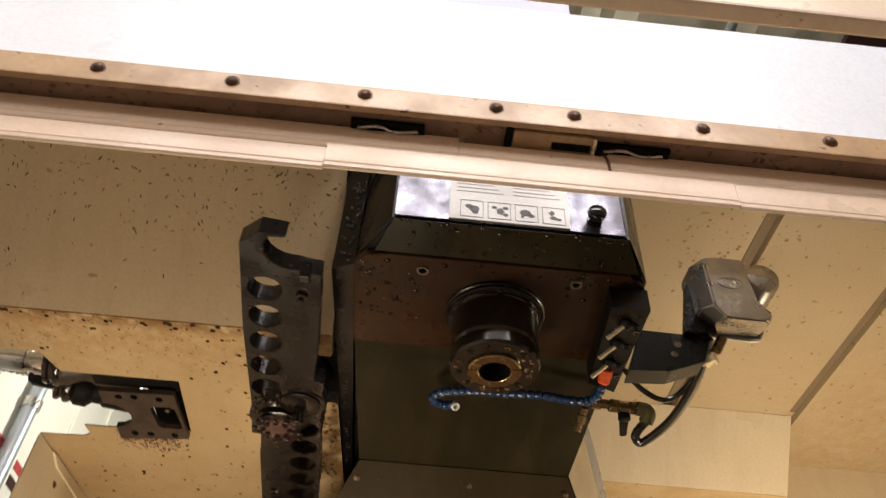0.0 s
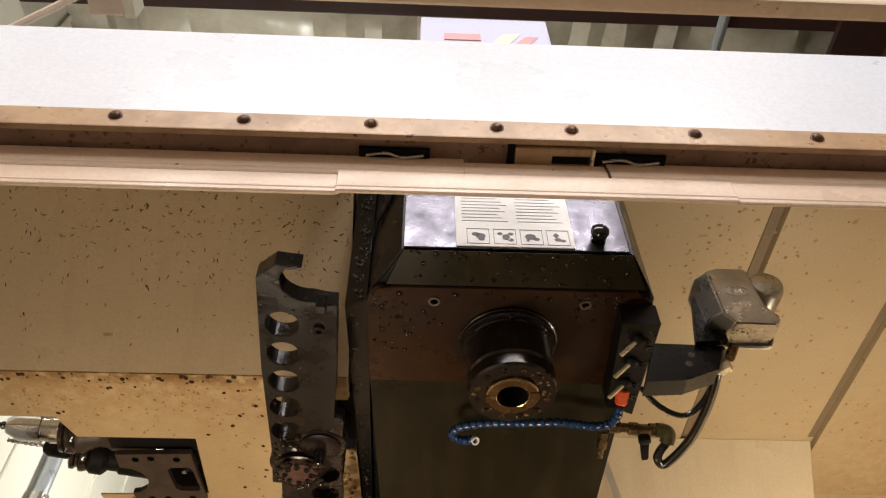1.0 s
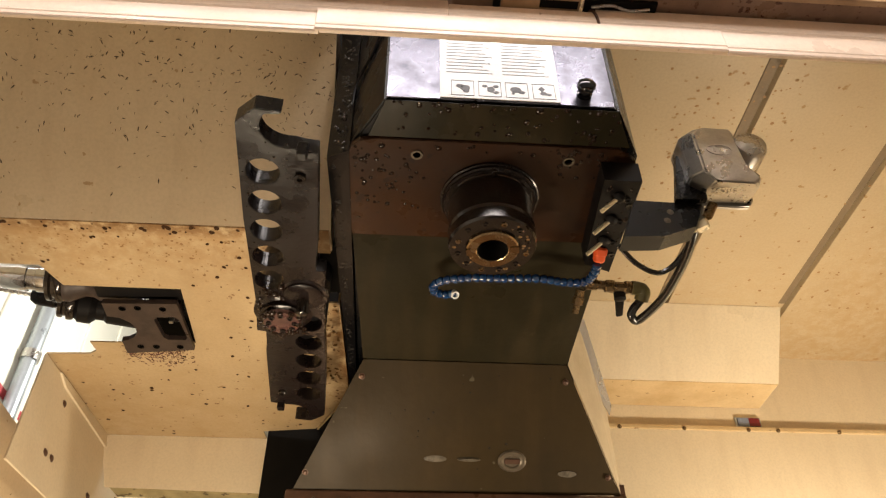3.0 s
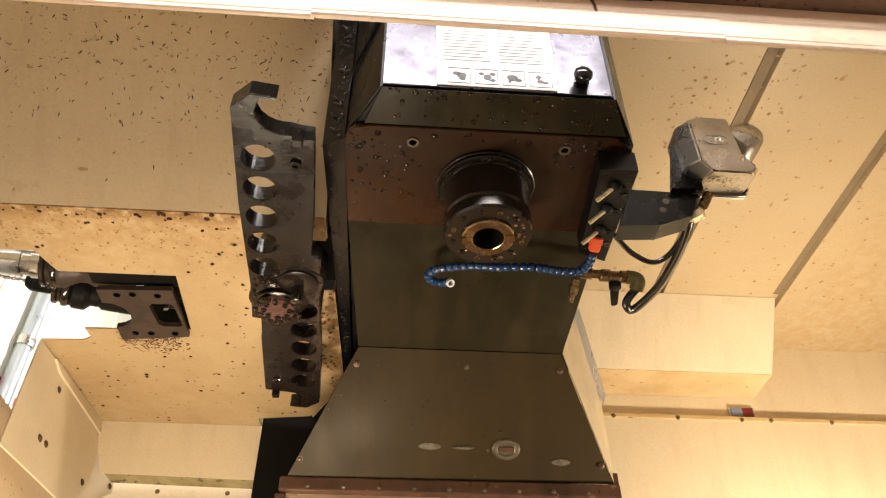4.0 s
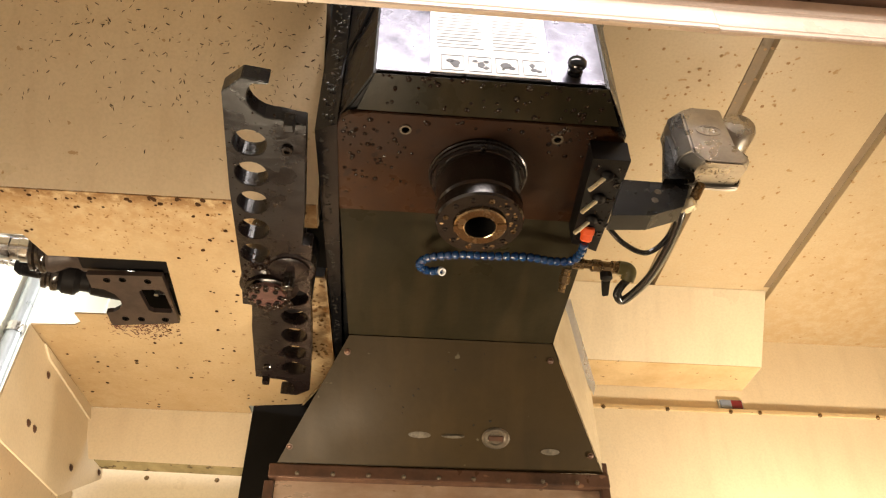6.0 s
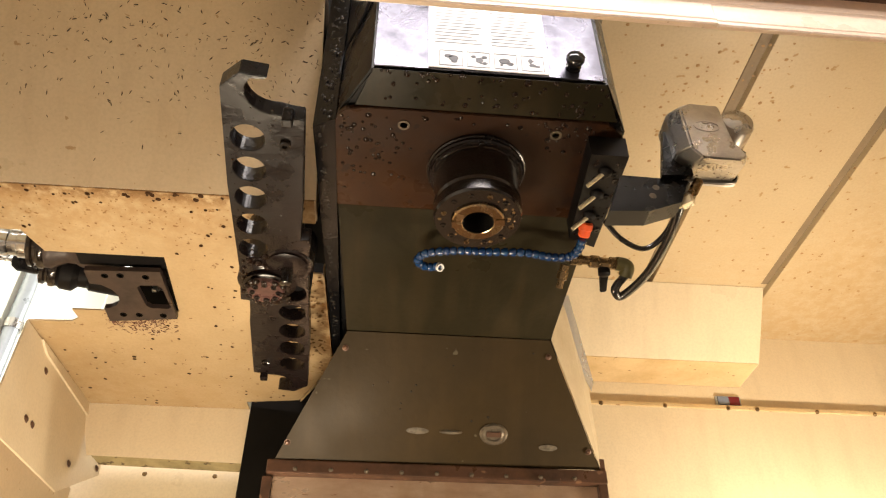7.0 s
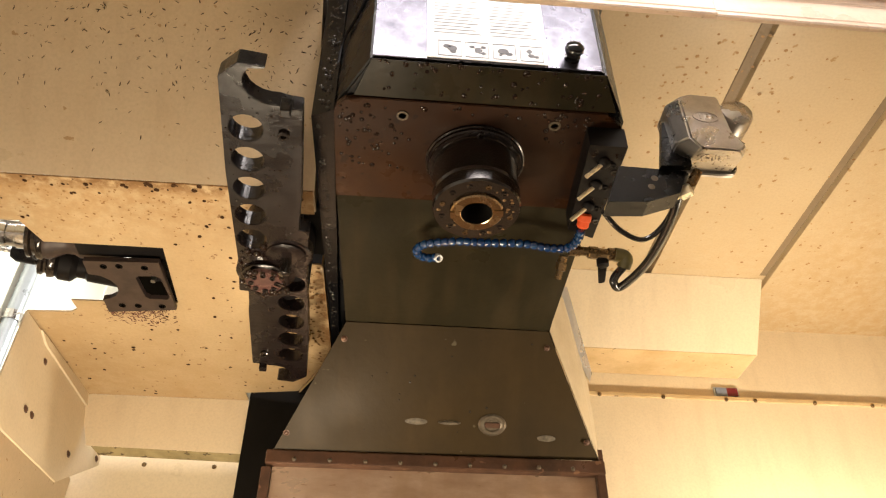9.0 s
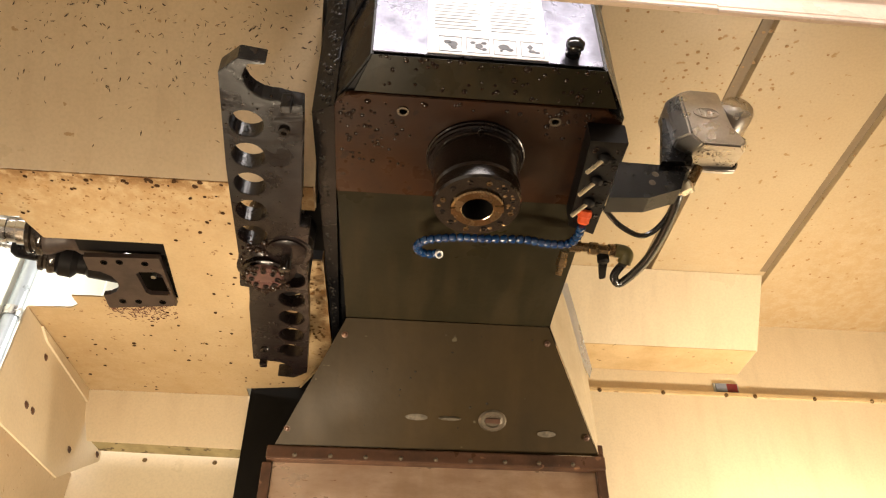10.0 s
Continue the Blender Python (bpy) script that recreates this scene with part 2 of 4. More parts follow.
WORN = mat("worn_olive_paint", (0.13, 0.11, 0.08), 0.42, second=(0.05, 0.04, 0.026), scale=90, mix=0.6)
WALL_WHITE = mat("white_ribbed_wall_sheet", (0.82, 0.80, 0.70), 0.5, second=(0.70, 0.72, 0.62), scale=1.2, mix=0.2)
CONDUIT = mat("galvanised_conduit", (0.42, 0.46, 0.50), 0.4, metal=0.5)
INSUL = mat("crinkled_insulation_film", (0.80, 0.75, 0.62), 0.3, second=(0.22, 0.18, 0.12), scale=2.2, mix=0.5, bump=0.5, fine=9)
PURLIN = mat("dark_red_steel", (0.045, 0.018, 0.016), 0.5)
CONCRETE = mat("shop_concrete", (0.19, 0.155, 0.115), 0.7, second=(0.12, 0.10, 0.075), scale=2)
RED_PAINT = mat("red_stripe_paint", (0.45, 0.05, 0.06), 0.5)
BANNER = mat("banner_vinyl", (0.62, 0.66, 0.86), 0.45, mix=0.1)
PINK = mat("faded_red_print", (0.75, 0.42, 0.45), 0.5)
LAMP_HOUSING = mat("lamp_housing_enamel", (0.75, 0.62, 0.55), 0.4)


# ---------- mesh helpers ----------
def to_mesh(bm, name, smooth=False):
    me = bpy.data.meshes.new(name)
    bmesh.ops.recalc_face_normals(bm, faces=bm.faces)
    if smooth:
        for f in bm.faces:
            f.smooth = True
    bm.to_mesh(me)
    bm.free()
    return me


def thing(name, at=(0, 0, 0), label="", category="", group="", kind=""):
    ob = new(name)
    ob.location = at
    ob.empty_display_size = 0.05
    return tagged(ob, label, category, group, kind)


def part(name, bm, material, parent=None, label="", smooth=False, kind="", crease=35):
    """One mesh object under a thing or a part; coordinates are the world's."""
    me = to_mesh(bm, name, smooth)
    me.materials.append(material)
    ob = new(name, me)
    if smooth:
        me.set_sharp_from_angle(angle=radians(crease))
    if parent:
        ob.parent = parent
        if parent.type == "EMPTY":
            ob.matrix_parent_inverse = Matrix.Translation(parent.location).inverted()
    return tagged(ob, label, kind=kind)


def setting(name, bm, material, label, category, smooth=False):
    ob = part(name, bm, material, smooth=smooth)
    return tagged(ob, label, category, kind="structure")


def box(x0, x1, y0, y1, z0, z1, bevel=0.0, bm=None):
    own = bm is None
    bm = bm or bmesh.new()
    r = bmesh.ops.create_cube(bm, size=1.0)
    c, s = Vector(((x0 + x1) / 2, (y0 + y1) / 2, (z0 + z1) / 2)), Vector((x1 - x0, y1 - y0, z1 - z0))
    for v in r["verts"]:
        v.co = Vector((v.co.x * s.x, v.co.y * s.y, v.co.z * s.z)) + c
    if bevel and own:
        bmesh.ops.bevel(bm, geom=list(bm.edges), offset=bevel, segments=2, profile=0.6, affect="EDGES")
    return bm


def sheet(points, along, holes=(), bm=None):
    """A plate: the outline (and holes in it) pushed along a vector."""
    bm = bm or bmesh.new()
    edges = []
    for loop in (points, *holes):
        vs = [bm.verts.new(p) for p in loop]
        edges += [bm.edges.new((vs[i], vs[(i + 1) % len(vs)])) for i in range(len(vs))]
    if holes:
        faces = [g for g in bmesh.ops.triangle_fill(bm, use_beauty=True, use_dissolve=False, edges=edges)["geom"] if isinstance(g, bmesh.types.BMFace)]
    else:
        faces = [bm.faces.new([e.verts[0] for e in edges])]
    ext = bmesh.ops.extrude_face_region(bm, geom=faces, use_keep_orig=True)
    bmesh.ops.translate(bm, vec=Vector(along), verts=[g for g in ext["geom"] if isinstance(g, bmesh.types.BMVert)])
    return bm


def ring_points(c, r, n, ax=(1, 0, 0), ay=(0, 1, 0), a0=0.0, a1=360.0, sy=1.0):
    c, ax, ay = Vector(c), Vector(ax), Vector(ay)
    full = abs(a1 - a0) >= 359.9
    k = n if full else n - 1
    return [tuple(c + ax * r * math.cos(radians(a0 + (a1 - a0) * i / k)) + ay * r * sy * math.sin(radians(a0 + (a1 - a0) * i / k))) for i in range(n)]


def lathe(profile, at, direction=(0, 0, 1), n=32, bm=None, closed=True):
    """Turned part: (distance along the axis, radius) pairs."""
    bm = bm or bmesh.new()
    d = Vector(direction).normalized()
    q = d.to_track_quat("Z", "Y")
    at = Vector(at)
    rows = []
    for z, r in profile:
        if r < 1e-6:
            rows.append([bm.verts.new(at + d * z)])
        else:
            rows.append([bm.verts.new(at + q @ Vector((r * math.cos(2 * math.pi * i / n), r * math.sin(2 * math.pi * i / n), z))) for i in range(n)])
    for a, b in zip(rows, rows[1:]):
        for i in range(n):
            j = (i + 1) % n
            if len(a) == 1 and len(b) > 1:
                bm.faces.new((a[0], b[i], b[j]))
            elif len(b) == 1 and len(a) > 1:
                bm.faces.new((a[i], a[j], b[0]))
            elif len(a) > 1:
                bm.faces.new((a[i], a[j], b[j], b[i]))
    for row, (z, radius) in ((rows[0], profile[0]), (rows[-1], profile[-1])):
        if len(row) > 1 and closed:
            bm.faces.new(row)
    return bm


def smooth_path(points, steps=8):
    p = [Vector(q) for q in points]
    p = [p[0] * 2 - p[1], *p, p[-1] * 2 - p[-2]]
    out = []
    for i in range(1, len(p) - 2):
        for k in range(steps):
            t = k / steps
            out.append(0.5 * ((2 * p[i]) + (p[i + 1] - p[i - 1]) * t + (2 * p[i - 1] - 5 * p[i] + 4 * p[i + 1] - p[i + 2]) * t * t
                              + (3 * p[i] - p[i - 1] - 3 * p[i + 1] + p[i + 2]) * t ** 3))
    return out + [p[-2]]


def tube(points, radius, n=12, steps=8, wave=None, bm=None, smooth=True):
    """A hose along points; wave(i) scales the radius at step i."""
    bm = bm or bmesh.new()
    pts = smooth_path(points, steps) if smooth else [Vector(p) for p in points]
    up, rows = None, []
    for i, p in enumerate(pts):
        d = (pts[min(i + 1, len(pts) - 1)] - pts[max(i - 1, 0)]).normalized()
        up = (up - d * up.dot(d)).normalized() if up else d.orthogonal().normalized()
        side, r = d.cross(up), radius * (wave(i) if wave else 1)
        rows.append([bm.verts.new(p + up * r * math.cos(2 * math.pi * k / n) + side * r * math.sin(2 * math.pi * k / n)) for k in range(n)])
    for a, b in zip(rows, rows[1:]):
        for i in range(n):
            bm.faces.new((a[i], a[(i + 1) % n], b[(i + 1) % n], b[i]))
    bm.faces.new(rows[0]), bm.faces.new(rows[-1])
    return bm


def screw(at, direction, r=0.006, h=0.004, bm=None, n=14):
    """A socket screw head."""
    return lathe([(0, r), (h * 0.75, r), (h, r * 0.85), (h, r * 0.5), (h * 0.4, r * 0.45), (h * 0.4, 0)], at, direction, n, bm)


def dome(at, direction, r=0.006, h=0.004, bm=None, n=14):
    return lathe([(0, r * 1.25), (h * 0.2, r * 1.25), (h * 0.25, r), (h * 0.7, r * 0.8), (h, r * 0.35), (h, 0)], at, direction, n, bm)


def chips(name, origin, u, v, normal, count, size, seed, label, material=CHIP, shape=None, blob=False):
    """Loose swarf stuck to a plate: slivers strewn over origin + a*u + b*v."""
    rng = random.Random(seed)
    bm = bmesh.new()
    o, u, v, nn = Vector(origin), Vector(u), Vector(v), Vector(normal).normalized()
    un, made = u.normalized(), 0
    vn = nn.cross(un)
    while made < count:
        a, b = rng.random(), rng.random()
        if shape and rng.random() > shape(a, b):
            continue
        c = o + u * a + v * b + nn * 0.0008
        ang, ln = rng.uniform(0, math.pi), size * rng.uniform(0.4, 1.4)
        wd = ln * (rng.uniform(0.72, 1.0) if blob else rng.uniform(0.14, 0.3))
        d = un * math.cos(ang) + vn * math.sin(ang)
        e = nn.cross(d)
        k = 10 if blob else 5
        w = 0.07 if blob else 0.2
        outline = []
        for i in range(k):
            th = 2 * math.pi * i / k
            outline.append(bm.verts.new(c + d * ln * 0.5 * math.cos(th) * rng.uniform(1 - w, 1 + w) + e * wd * 0.5 * math.sin(th) * rng.uniform(1 - w, 1 + w)))
        top = bm.verts.new(c + nn * wd * (0.09 if blob else 0.5))
        for i in range(k):
            bm.faces.new((outline[i], outline[(i + 1) % k], top))
        made += 1
    ob = part(name, bm, material, kind="stuff")
    return tagged(ob, label, "chips")


def beads(name, origin, u, v, normal, count, r, seed, label, material=OIL, shape=None, flat=0.55):
    """Hanging drops of oil or coolant: small domes strewn over origin + a*u + b*v."""
    rng = random.Random(seed)
    o, u, v, nn = Vector(origin), Vector(u), Vector(v), Vector(normal).normalized()
    d = u.normalized()
    e = nn.cross(d)
    bm, made = bmesh.new(), 0
    while made < count:
        a, b = rng.random(), rng.random()
        if shape and rng.random() > shape(a, b):
            continue
        c, q = o + u * a + v * b, r * (0.45 + 0.75 * rng.random() ** 2 + 0.2 * rng.random())
        sx, sy, rows = rng.uniform(0.85, 1.15), rng.uniform(0.85, 1.15), []
        for k, hgt in ((1.0, -0.05), (0.93, 0.38), (0.70, 0.72), (0.38, 0.93)):
            rows.append([bm.verts.new(c + d * q * sx * k * math.cos(math.pi * i / 5) + e * q * sy * k * math.sin(math.pi * i / 5) + nn * q * flat * hgt) for i in range(10)])
        tip = bm.verts.new(c + nn * q * flat)
        for m0, m1 in zip(rows, rows[1:]):
            for i in range(10):
                bm.faces.new((m0[i], m0[(i + 1) % 10], m1[(i + 1) % 10], m1[i]))
        for i in range(10):
            bm.faces.new((rows[-1][i], rows[-1][(i + 1) % 10], tip))
        made += 1
    ob = part(name, bm, material, kind="stuff", smooth=True)
    return tagged(ob, label, "droplets")


def soften(bm, offset=0.0012):
    """Breaks the sharp edges of a plate."""
    sharp = [e for e in bm.edges if len(e.link_faces) == 2 and e.calc_face_angle(0) > 0.6]
    bmesh.ops.bevel(bm, geom=sharp, offset=offset, segments=2, affect="EDGES", clamp_overlap=True)
    return bm


# ---------- workshop shell ----------
setting("floor", box(-7, 7, -6, 7, -0.1, 0), CONCRETE, "grey concrete workshop floor", "floor")
bm = bmesh.new()
nx, ny = 170, 150
grid = [[bm.verts.new((-7 + 14 * i / nx, -6 + 13 * j / ny, 4.35 + 0.09 * noise.noise((i * 0.19, j * 0.2, 1.0)) + 0.15 * abs(noise.noise((i * 0.55, j * 0.12, 5.0))))) for j in range(ny + 1)] for i in range(nx + 1)]
for i in range(nx):
    for j in range(ny):
        bm.faces.new((grid[i][j], grid[i + 1][j], grid[i + 1][j + 1], grid[i][j + 1]))
setting("ceiling", bm, INSUL, "crinkled film-faced insulation under the workshop roof", "ceiling", smooth=True)
setting("wall_north", box(-7, 7, 6.9, 7, 0, 4.6), WALL_WHITE, "white ribbed sheet workshop wall", "wall")
setting("wall_south", box(-7, 7, -6.1, -6, 0, 4.6), WALL_WHITE, "white ribbed sheet workshop wall", "wall")
setting("wall_east", box(7, 7.1, -6, 7, 0, 4.6), WALL_WHITE, "white ribbed sheet workshop wall", "wall")
wall_w = setting("wall_west", box(-1.9, -1.8, -6, 7, 0, 4.6), WALL_WHITE, "white ribbed sheet workshop wall with a red stripe", "wall")
for k in range(12):
    y = 0.32 + 0.405 * k
    part("rib", box(-1.80, -1.788, y, y + 0.03, 0.0, 4.5, 0.004), WALL_WHITE, wall_w)
part("stripe", box(-1.80, -1.797, -6, 2.9, 2.545, 2.585), RED_PAINT, wall_w, "dark red painted stripe")
part("stripe", box(-1.80, -1.796, -6, 2.9, 2.47, 2.515), PURLIN, wall_w, "dark painted stripe")
for y in (-1.9, 0.185, 2.3):
    b = thing("roof_purlin", (0, y, 4.1), "dark red painted steel roof purlin", "purlin", "roof purlins")
    part("web", box(-1.8, 7, y + 0.15, y + 0.17, 4.02, 4.40), PURLIN, b)
    part("flange", box(-1.8, 7, y, y + 0.32, 4.0, 4.02, 0.004), PURLIN, b)
rafter = thing("roof_rafter", (1.9, 0.5, 4.0), "dark red painted steel roof rafter", "rafter")
part("web", box(1.62, 2.1, -6, 7, 3.97, 4.0), PURLIN, rafter)
part("stem", box(1.85, 1.87, -6, 7, 3.75, 3.969), PURLIN, rafter)
drop = thing("roof_conduit", (1.12, 0.5, 4.0), "pale grey conduit under the roof", "conduit")
part("pipe", tube([(1.13, 0.2, 3.985), (1.125, 0.5, 3.985), (1.12, 1.5, 3.985)], 0.022, 10, 4), CONDUIT, drop, smooth=True)
hl = thing("hanging_lamp", (-1.2, 0.2, 3.2), "enamelled hanging workshop lamp housing on a bracket", "lamp")
part("housing", box(-1.16, -1.055, 0.0, 0.186, 3.19, 3.27, 0.008), LAMP_HOUSING, hl)
part("rim", box(-1.0545, -1.02, 0.0, 0.19, 3.185, 3.275, 0.004), WALL_WHITE, hl)
part("bracket", tube([(-1.11, 0.1, 3.27), (-1.11, 0.12, 3.9), (-1.11, 0.25, 4.01)], 0.012, 8, 4), LAMP_HOUSING, hl)
part("stay", tube([(-1.16, 0.12, 3.22), (-1.45, 0.256, 3.2), (-1.795, 0.42, 3.18)], 0.012, 8, 4), LAMP_HOUSING, hl)


# ---------- machine enclosure ----------
T = 0.003
# ceiling of the cabin, right of the head, with pressed grooves running front to back
bm = bmesh.new()
prof = [(0.215, 0), (0.493, 0), (0.497, 0.012), (0.521, 0.012), (0.525, 0), (0.793, 0), (0.797, 0.012), (0.819, 0.012), (0.823, 0), (1.5, 0)]
for (xa, za), (xb, zb) in zip(prof, prof[1:]):
    sheet([(xa, -0.27, 2.0 + za), (xb, -0.27, 2.0 + zb), (xb, 0.88, 2.0 + zb), (xa, 0.88, 2.0 + za)], (0, 0, 0.02), bm=bm)
roof = setting("cabin_ceiling", bm, CREAM_ROOF, "cream sheet-metal cabin roof with pressed grooves and splashes", "ceiling")
# Shade inside the pressed grooves, painted as darker strips
setting("trim_groove", box(0.499, 0.519, -0.268, 0.878, 2.0075, 2.0115), GROOVE_SHADE, "grey-brown strip painting the shade in the pressed roof groove", "trim")
setting("trim_groove_2", box(0.799, 0.817, -0.268, 0.64, 2.0075, 2.0115), GROOVE_SHADE, "grey-brown strip painting the shade in the pressed roof groove", "trim")
# Unseen sheets added to keep the shop lamps off the cabin's inside
setting("light_block_front", sheet([(0.212, -0.379, 1.892), (1.5, -0.379, 1.892), (1.5, -0.27, 2.003), (0.212, -0.27, 2.003)], (0, 0, 0.004)), CREAM_CLEAN, "unseen cream sloping sheet added to block the shop lamps", "ceiling")
setting("light_block_left", sheet([(-1.5, -0.379, 1.892), (-0.212, -0.379, 1.892), (-0.212, -0.10, 2.066), (-1.5, -0.10, 2.066)], (0, 0, 0.004)), CREAM_CLEAN, "unseen cream sloping sheet added to block the shop lamps", "ceiling")
setting("wall_cabin_right", box(1.5, 1.503, -0.4, 0.9, 0.6, 2.02), CREAM_CLEAN, "cream cabin side wall", "wall")
# rear wall, upper and lower sheets with a ledge between them
back = setting("wall_cabin_back", box(0.20, 1.5, 0.873, 0.876, 1.785, 2.0), CREAM_CLEAN, "cream upper rear wall sheet of the cabin", "wall")
low = setting("wall_cabin_back_lower", box(0.30, 1.5, 0.862, 0.870, 0.6, 1.776), CREAM_CLEAN, "cream lower rear wall sheet with screwed flange", "wall")
part("flange", box(0.36, 1.5, 0.857, 0.876, 1.776, 1.787, 0.002), CREAM_LEDGE, low, "stained folded flange")
for x in (0.422, 0.584, 0.746, 0.821, 0.977, 1.129, 1.281):
    part("screw", dome((x, 0.857, 1.778), (0, -1, -0.4), 0.0042, 0.004), BRASS, low)
win = thing("inspection_window", (0.757, 0.87, 1.804), "small red and grey glass window in the rear wall", "window")
part("window_frame", box(0.724, 0.789, 0.868, 0.872, 1.790, 1.818, 0.001), CONDUIT, win)
part("pane", box(0.729, 0.757, 0.865, 0.868, 1.793, 1.815), PANE_GREY, win, "blue-grey pane")
part("pane", box(0.757, 0.785, 0.865, 0.868, 1.793, 1.815), PANE_RED, win, "dark red pane")
# slanting duct box under the roof at the back
duct = thing("rear_duct", (0.5, 0.75, 1.846), "cream slanted sheet-metal duct box under the cabin roof", "duct")
part("front_panel", sheet([(0.20, 0.645, 1.999), (0.805, 0.645, 1.999), (0.798, 0.75, 1.846), (0.20, 0.75, 1.846)], (0, T, T)), CREAM_CLEAN, duct)
part("bottom_panel", sheet([(0.20, 0.753, 1.846), (0.797, 0.753, 1.846), (0.797, 0.871, 1.846), (0.20, 0.871, 1.846)], (0, 0, T)), CREAM_LEDGE, duct, "stained underside")
part("side_panel", sheet([(0.800, 0.652, 1.996), (0.800, 0.871, 1.996), (0.800, 0.871, 1.848), (0.800, 0.755, 1.848)], (-T, 0, 0)), CREAM_CLEAN, duct)

# tool changer housing
hous = thing("tool_changer_housing", (-0.5, 0.4, 1.70), "cream sheet-metal tool changer housing splashed with coolant", "housing")
top_z, top_y = 2.06, -0.108
part("front_panel", sheet([(-1.4, 0.09, 1.70), (-0.240, 0.09, 1.70), (-0.251, top_y, top_z), (-1.4, top_y, top_z)], (0, T, T)), CREAM, hous)
outline = [(-1.4, 0.0935, 1.70), (-0.2435, 0.0935, 1.70), (-0.2425, 0.147, 1.70), (-0.345, 0.147, 1.70), (-0.345, 0.282, 1.70), (-0.236, 0.282, 1.70), (-0.226, 0.60, 1.70),
           (-0.301, 0.757, 1.70), (-0.418, 0.776, 1.70), (-0.415, 0.8125, 1.70), (-0.785, 0.8125, 1.70), (-0.797, 0.478, 1.70), (-0.715, 0.474, 1.70), (-0.699, 0.462, 1.70),
           (-0.703, 0.433, 1.70), (-0.645, 0.432, 1.70), (-0.506, 0.425, 1.70), (-0.503, 0.258, 1.70), (-0.70, 0.258, 1.70), (-0.722, 0.205, 1.70), (-1.4, 0.205, 1.70)]
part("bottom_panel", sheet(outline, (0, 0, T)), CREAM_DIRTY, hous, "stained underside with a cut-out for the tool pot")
part("side_panel", sheet([(-0.2405, 0.095, 1.704), (-0.2405, 0.145, 1.704), (-0.246, 0.145, 2.06), (-0.252, -0.10, 2.055)], (-T, 0, 0)), CREAM, hous)
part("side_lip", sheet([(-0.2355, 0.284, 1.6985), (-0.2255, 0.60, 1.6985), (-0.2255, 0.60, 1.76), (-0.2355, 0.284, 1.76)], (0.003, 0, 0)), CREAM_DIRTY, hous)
part("side_lip", sheet([(-0.2985, 0.7585, 1.6985), (-0.2235, 0.6015, 1.6985), (-0.2235, 0.6015, 1.76), (-0.2985, 0.7585, 1.76)], (0.002, 0.002, 0)), CREAM_LEDGE, hous)
wall = part("side_wall", soften(sheet([(-0.791, 0.467, 1.695), (-0.745, 0.374, 1.439), (-0.730, 0.686, 1.449), (-0.743, 0.923, 1.579), (-0.747, 0.931, 1.603), (-0.751, 0.859, 1.602), (-0.766, 0.824, 1.666), (-0.773, 0.823, 1.698)], (-0.003, 0.000, -0.001)), 0.001), CREAM_CLEAN, hous)
for at in ((-0.776, 0.574, 1.646), (-0.753, 0.517, 1.517), (-0.752, 0.545, 1.519), (-0.742, 0.735, 1.526), (-0.745, 0.902, 1.586)):
    part("bolt", dome(at, (0.979, -0.055, 0.195), 0.0062, 0.004), RUST_BAR, wall)
part("fold", sheet([(-0.787, 0.536, 1.693), (-0.772, 0.824, 1.699), (-0.766, 0.816, 1.668), (-0.782, 0.565, 1.676)], (0.004, -0.000, 0.001)), CREAM_CLEAN, wall, "raised welded fold")
part("back_panel", sheet([(-0.782, 0.81, 1.6985), (-0.413, 0.81, 1.6985), (-0.392, 0.812, 1.571), (-0.742, 0.812, 1.579)], (0, T, 0)), CREAM_CLEAN, hous)
part("drip_edge", sheet([(-0.733, 0.813, 1.579), (-0.392, 0.813, 1.5705), (-0.384, 0.849, 1.566), (-0.723, 0.849, 1.573)], (0, 0, T)), DRIP, hous, "greenish stained drip edge")

lw = setting("wall_cabin_back_left", box(-1.2, -0.41, 0.96, 0.966, 0.6, 1.66), WALL_CREAM, "pale cream rear wall sheet below the tool changer", "wall")
for x in (-0.655, -0.495):
    part("screw", dome((x, 0.96, 1.600), (0, -1, 0), 0.0045, 0.004), BRASS, lw)
setting("wall_cabin_left", box(-0.812, -0.809, 0.05, 0.958, 0.6, 1.56), CREAM, "cream left cabin wall with chips", "wall")
# Unseen pan closing the cabin, darkened to stop light bouncing onto undersides
setting("floor_cabin", sheet([(-1.2, -0.3, 0.62), (1.5, -0.3, 0.62), (1.5, 0.87, 0.72), (-1.2, 0.87, 0.72)], (0, 0, -0.02)), DARK_PAN, "unseen brown machine pan, kept dark to cut light bounced upwards", "floor")
setting("wall_cabin_apron", box(-1.2, 1.5, -0.33, -0.3, 0.0, 0.66), CREAM_CLEAN, "cream front apron of the machine", "wall")

# ---------- door header ----------
header = thing("door_header", (0, -0.36, 1.60), "cream folded door header with greasy door track", "header")
part("fascia", box(-1.6, 1.6, -0.385, -0.382, 1.675, 1.888), WHITE, header, "glossy white front fascia")
strip = part("bolt_strip", box(-1.6, 1.6, -0.392, -0.384, 1.637, 1.674, 0.002), BROWN_STRIP, header, "oil-stained strip")
for k in range(-6, 7):
    x = -0.053 + 0.14 * k + (-0.056 if k > 0 else 0)
    part("bolt", dome((x, -0.392, 1.657), (0, -1, -0.25), 0.0065, 0.006), RUST_BAR, strip)
part("track", box(-1.6, 1.6, -0.3905, -0.3365, 1.6455, 1.650), TRACK, header, "brown greasy track soffit")


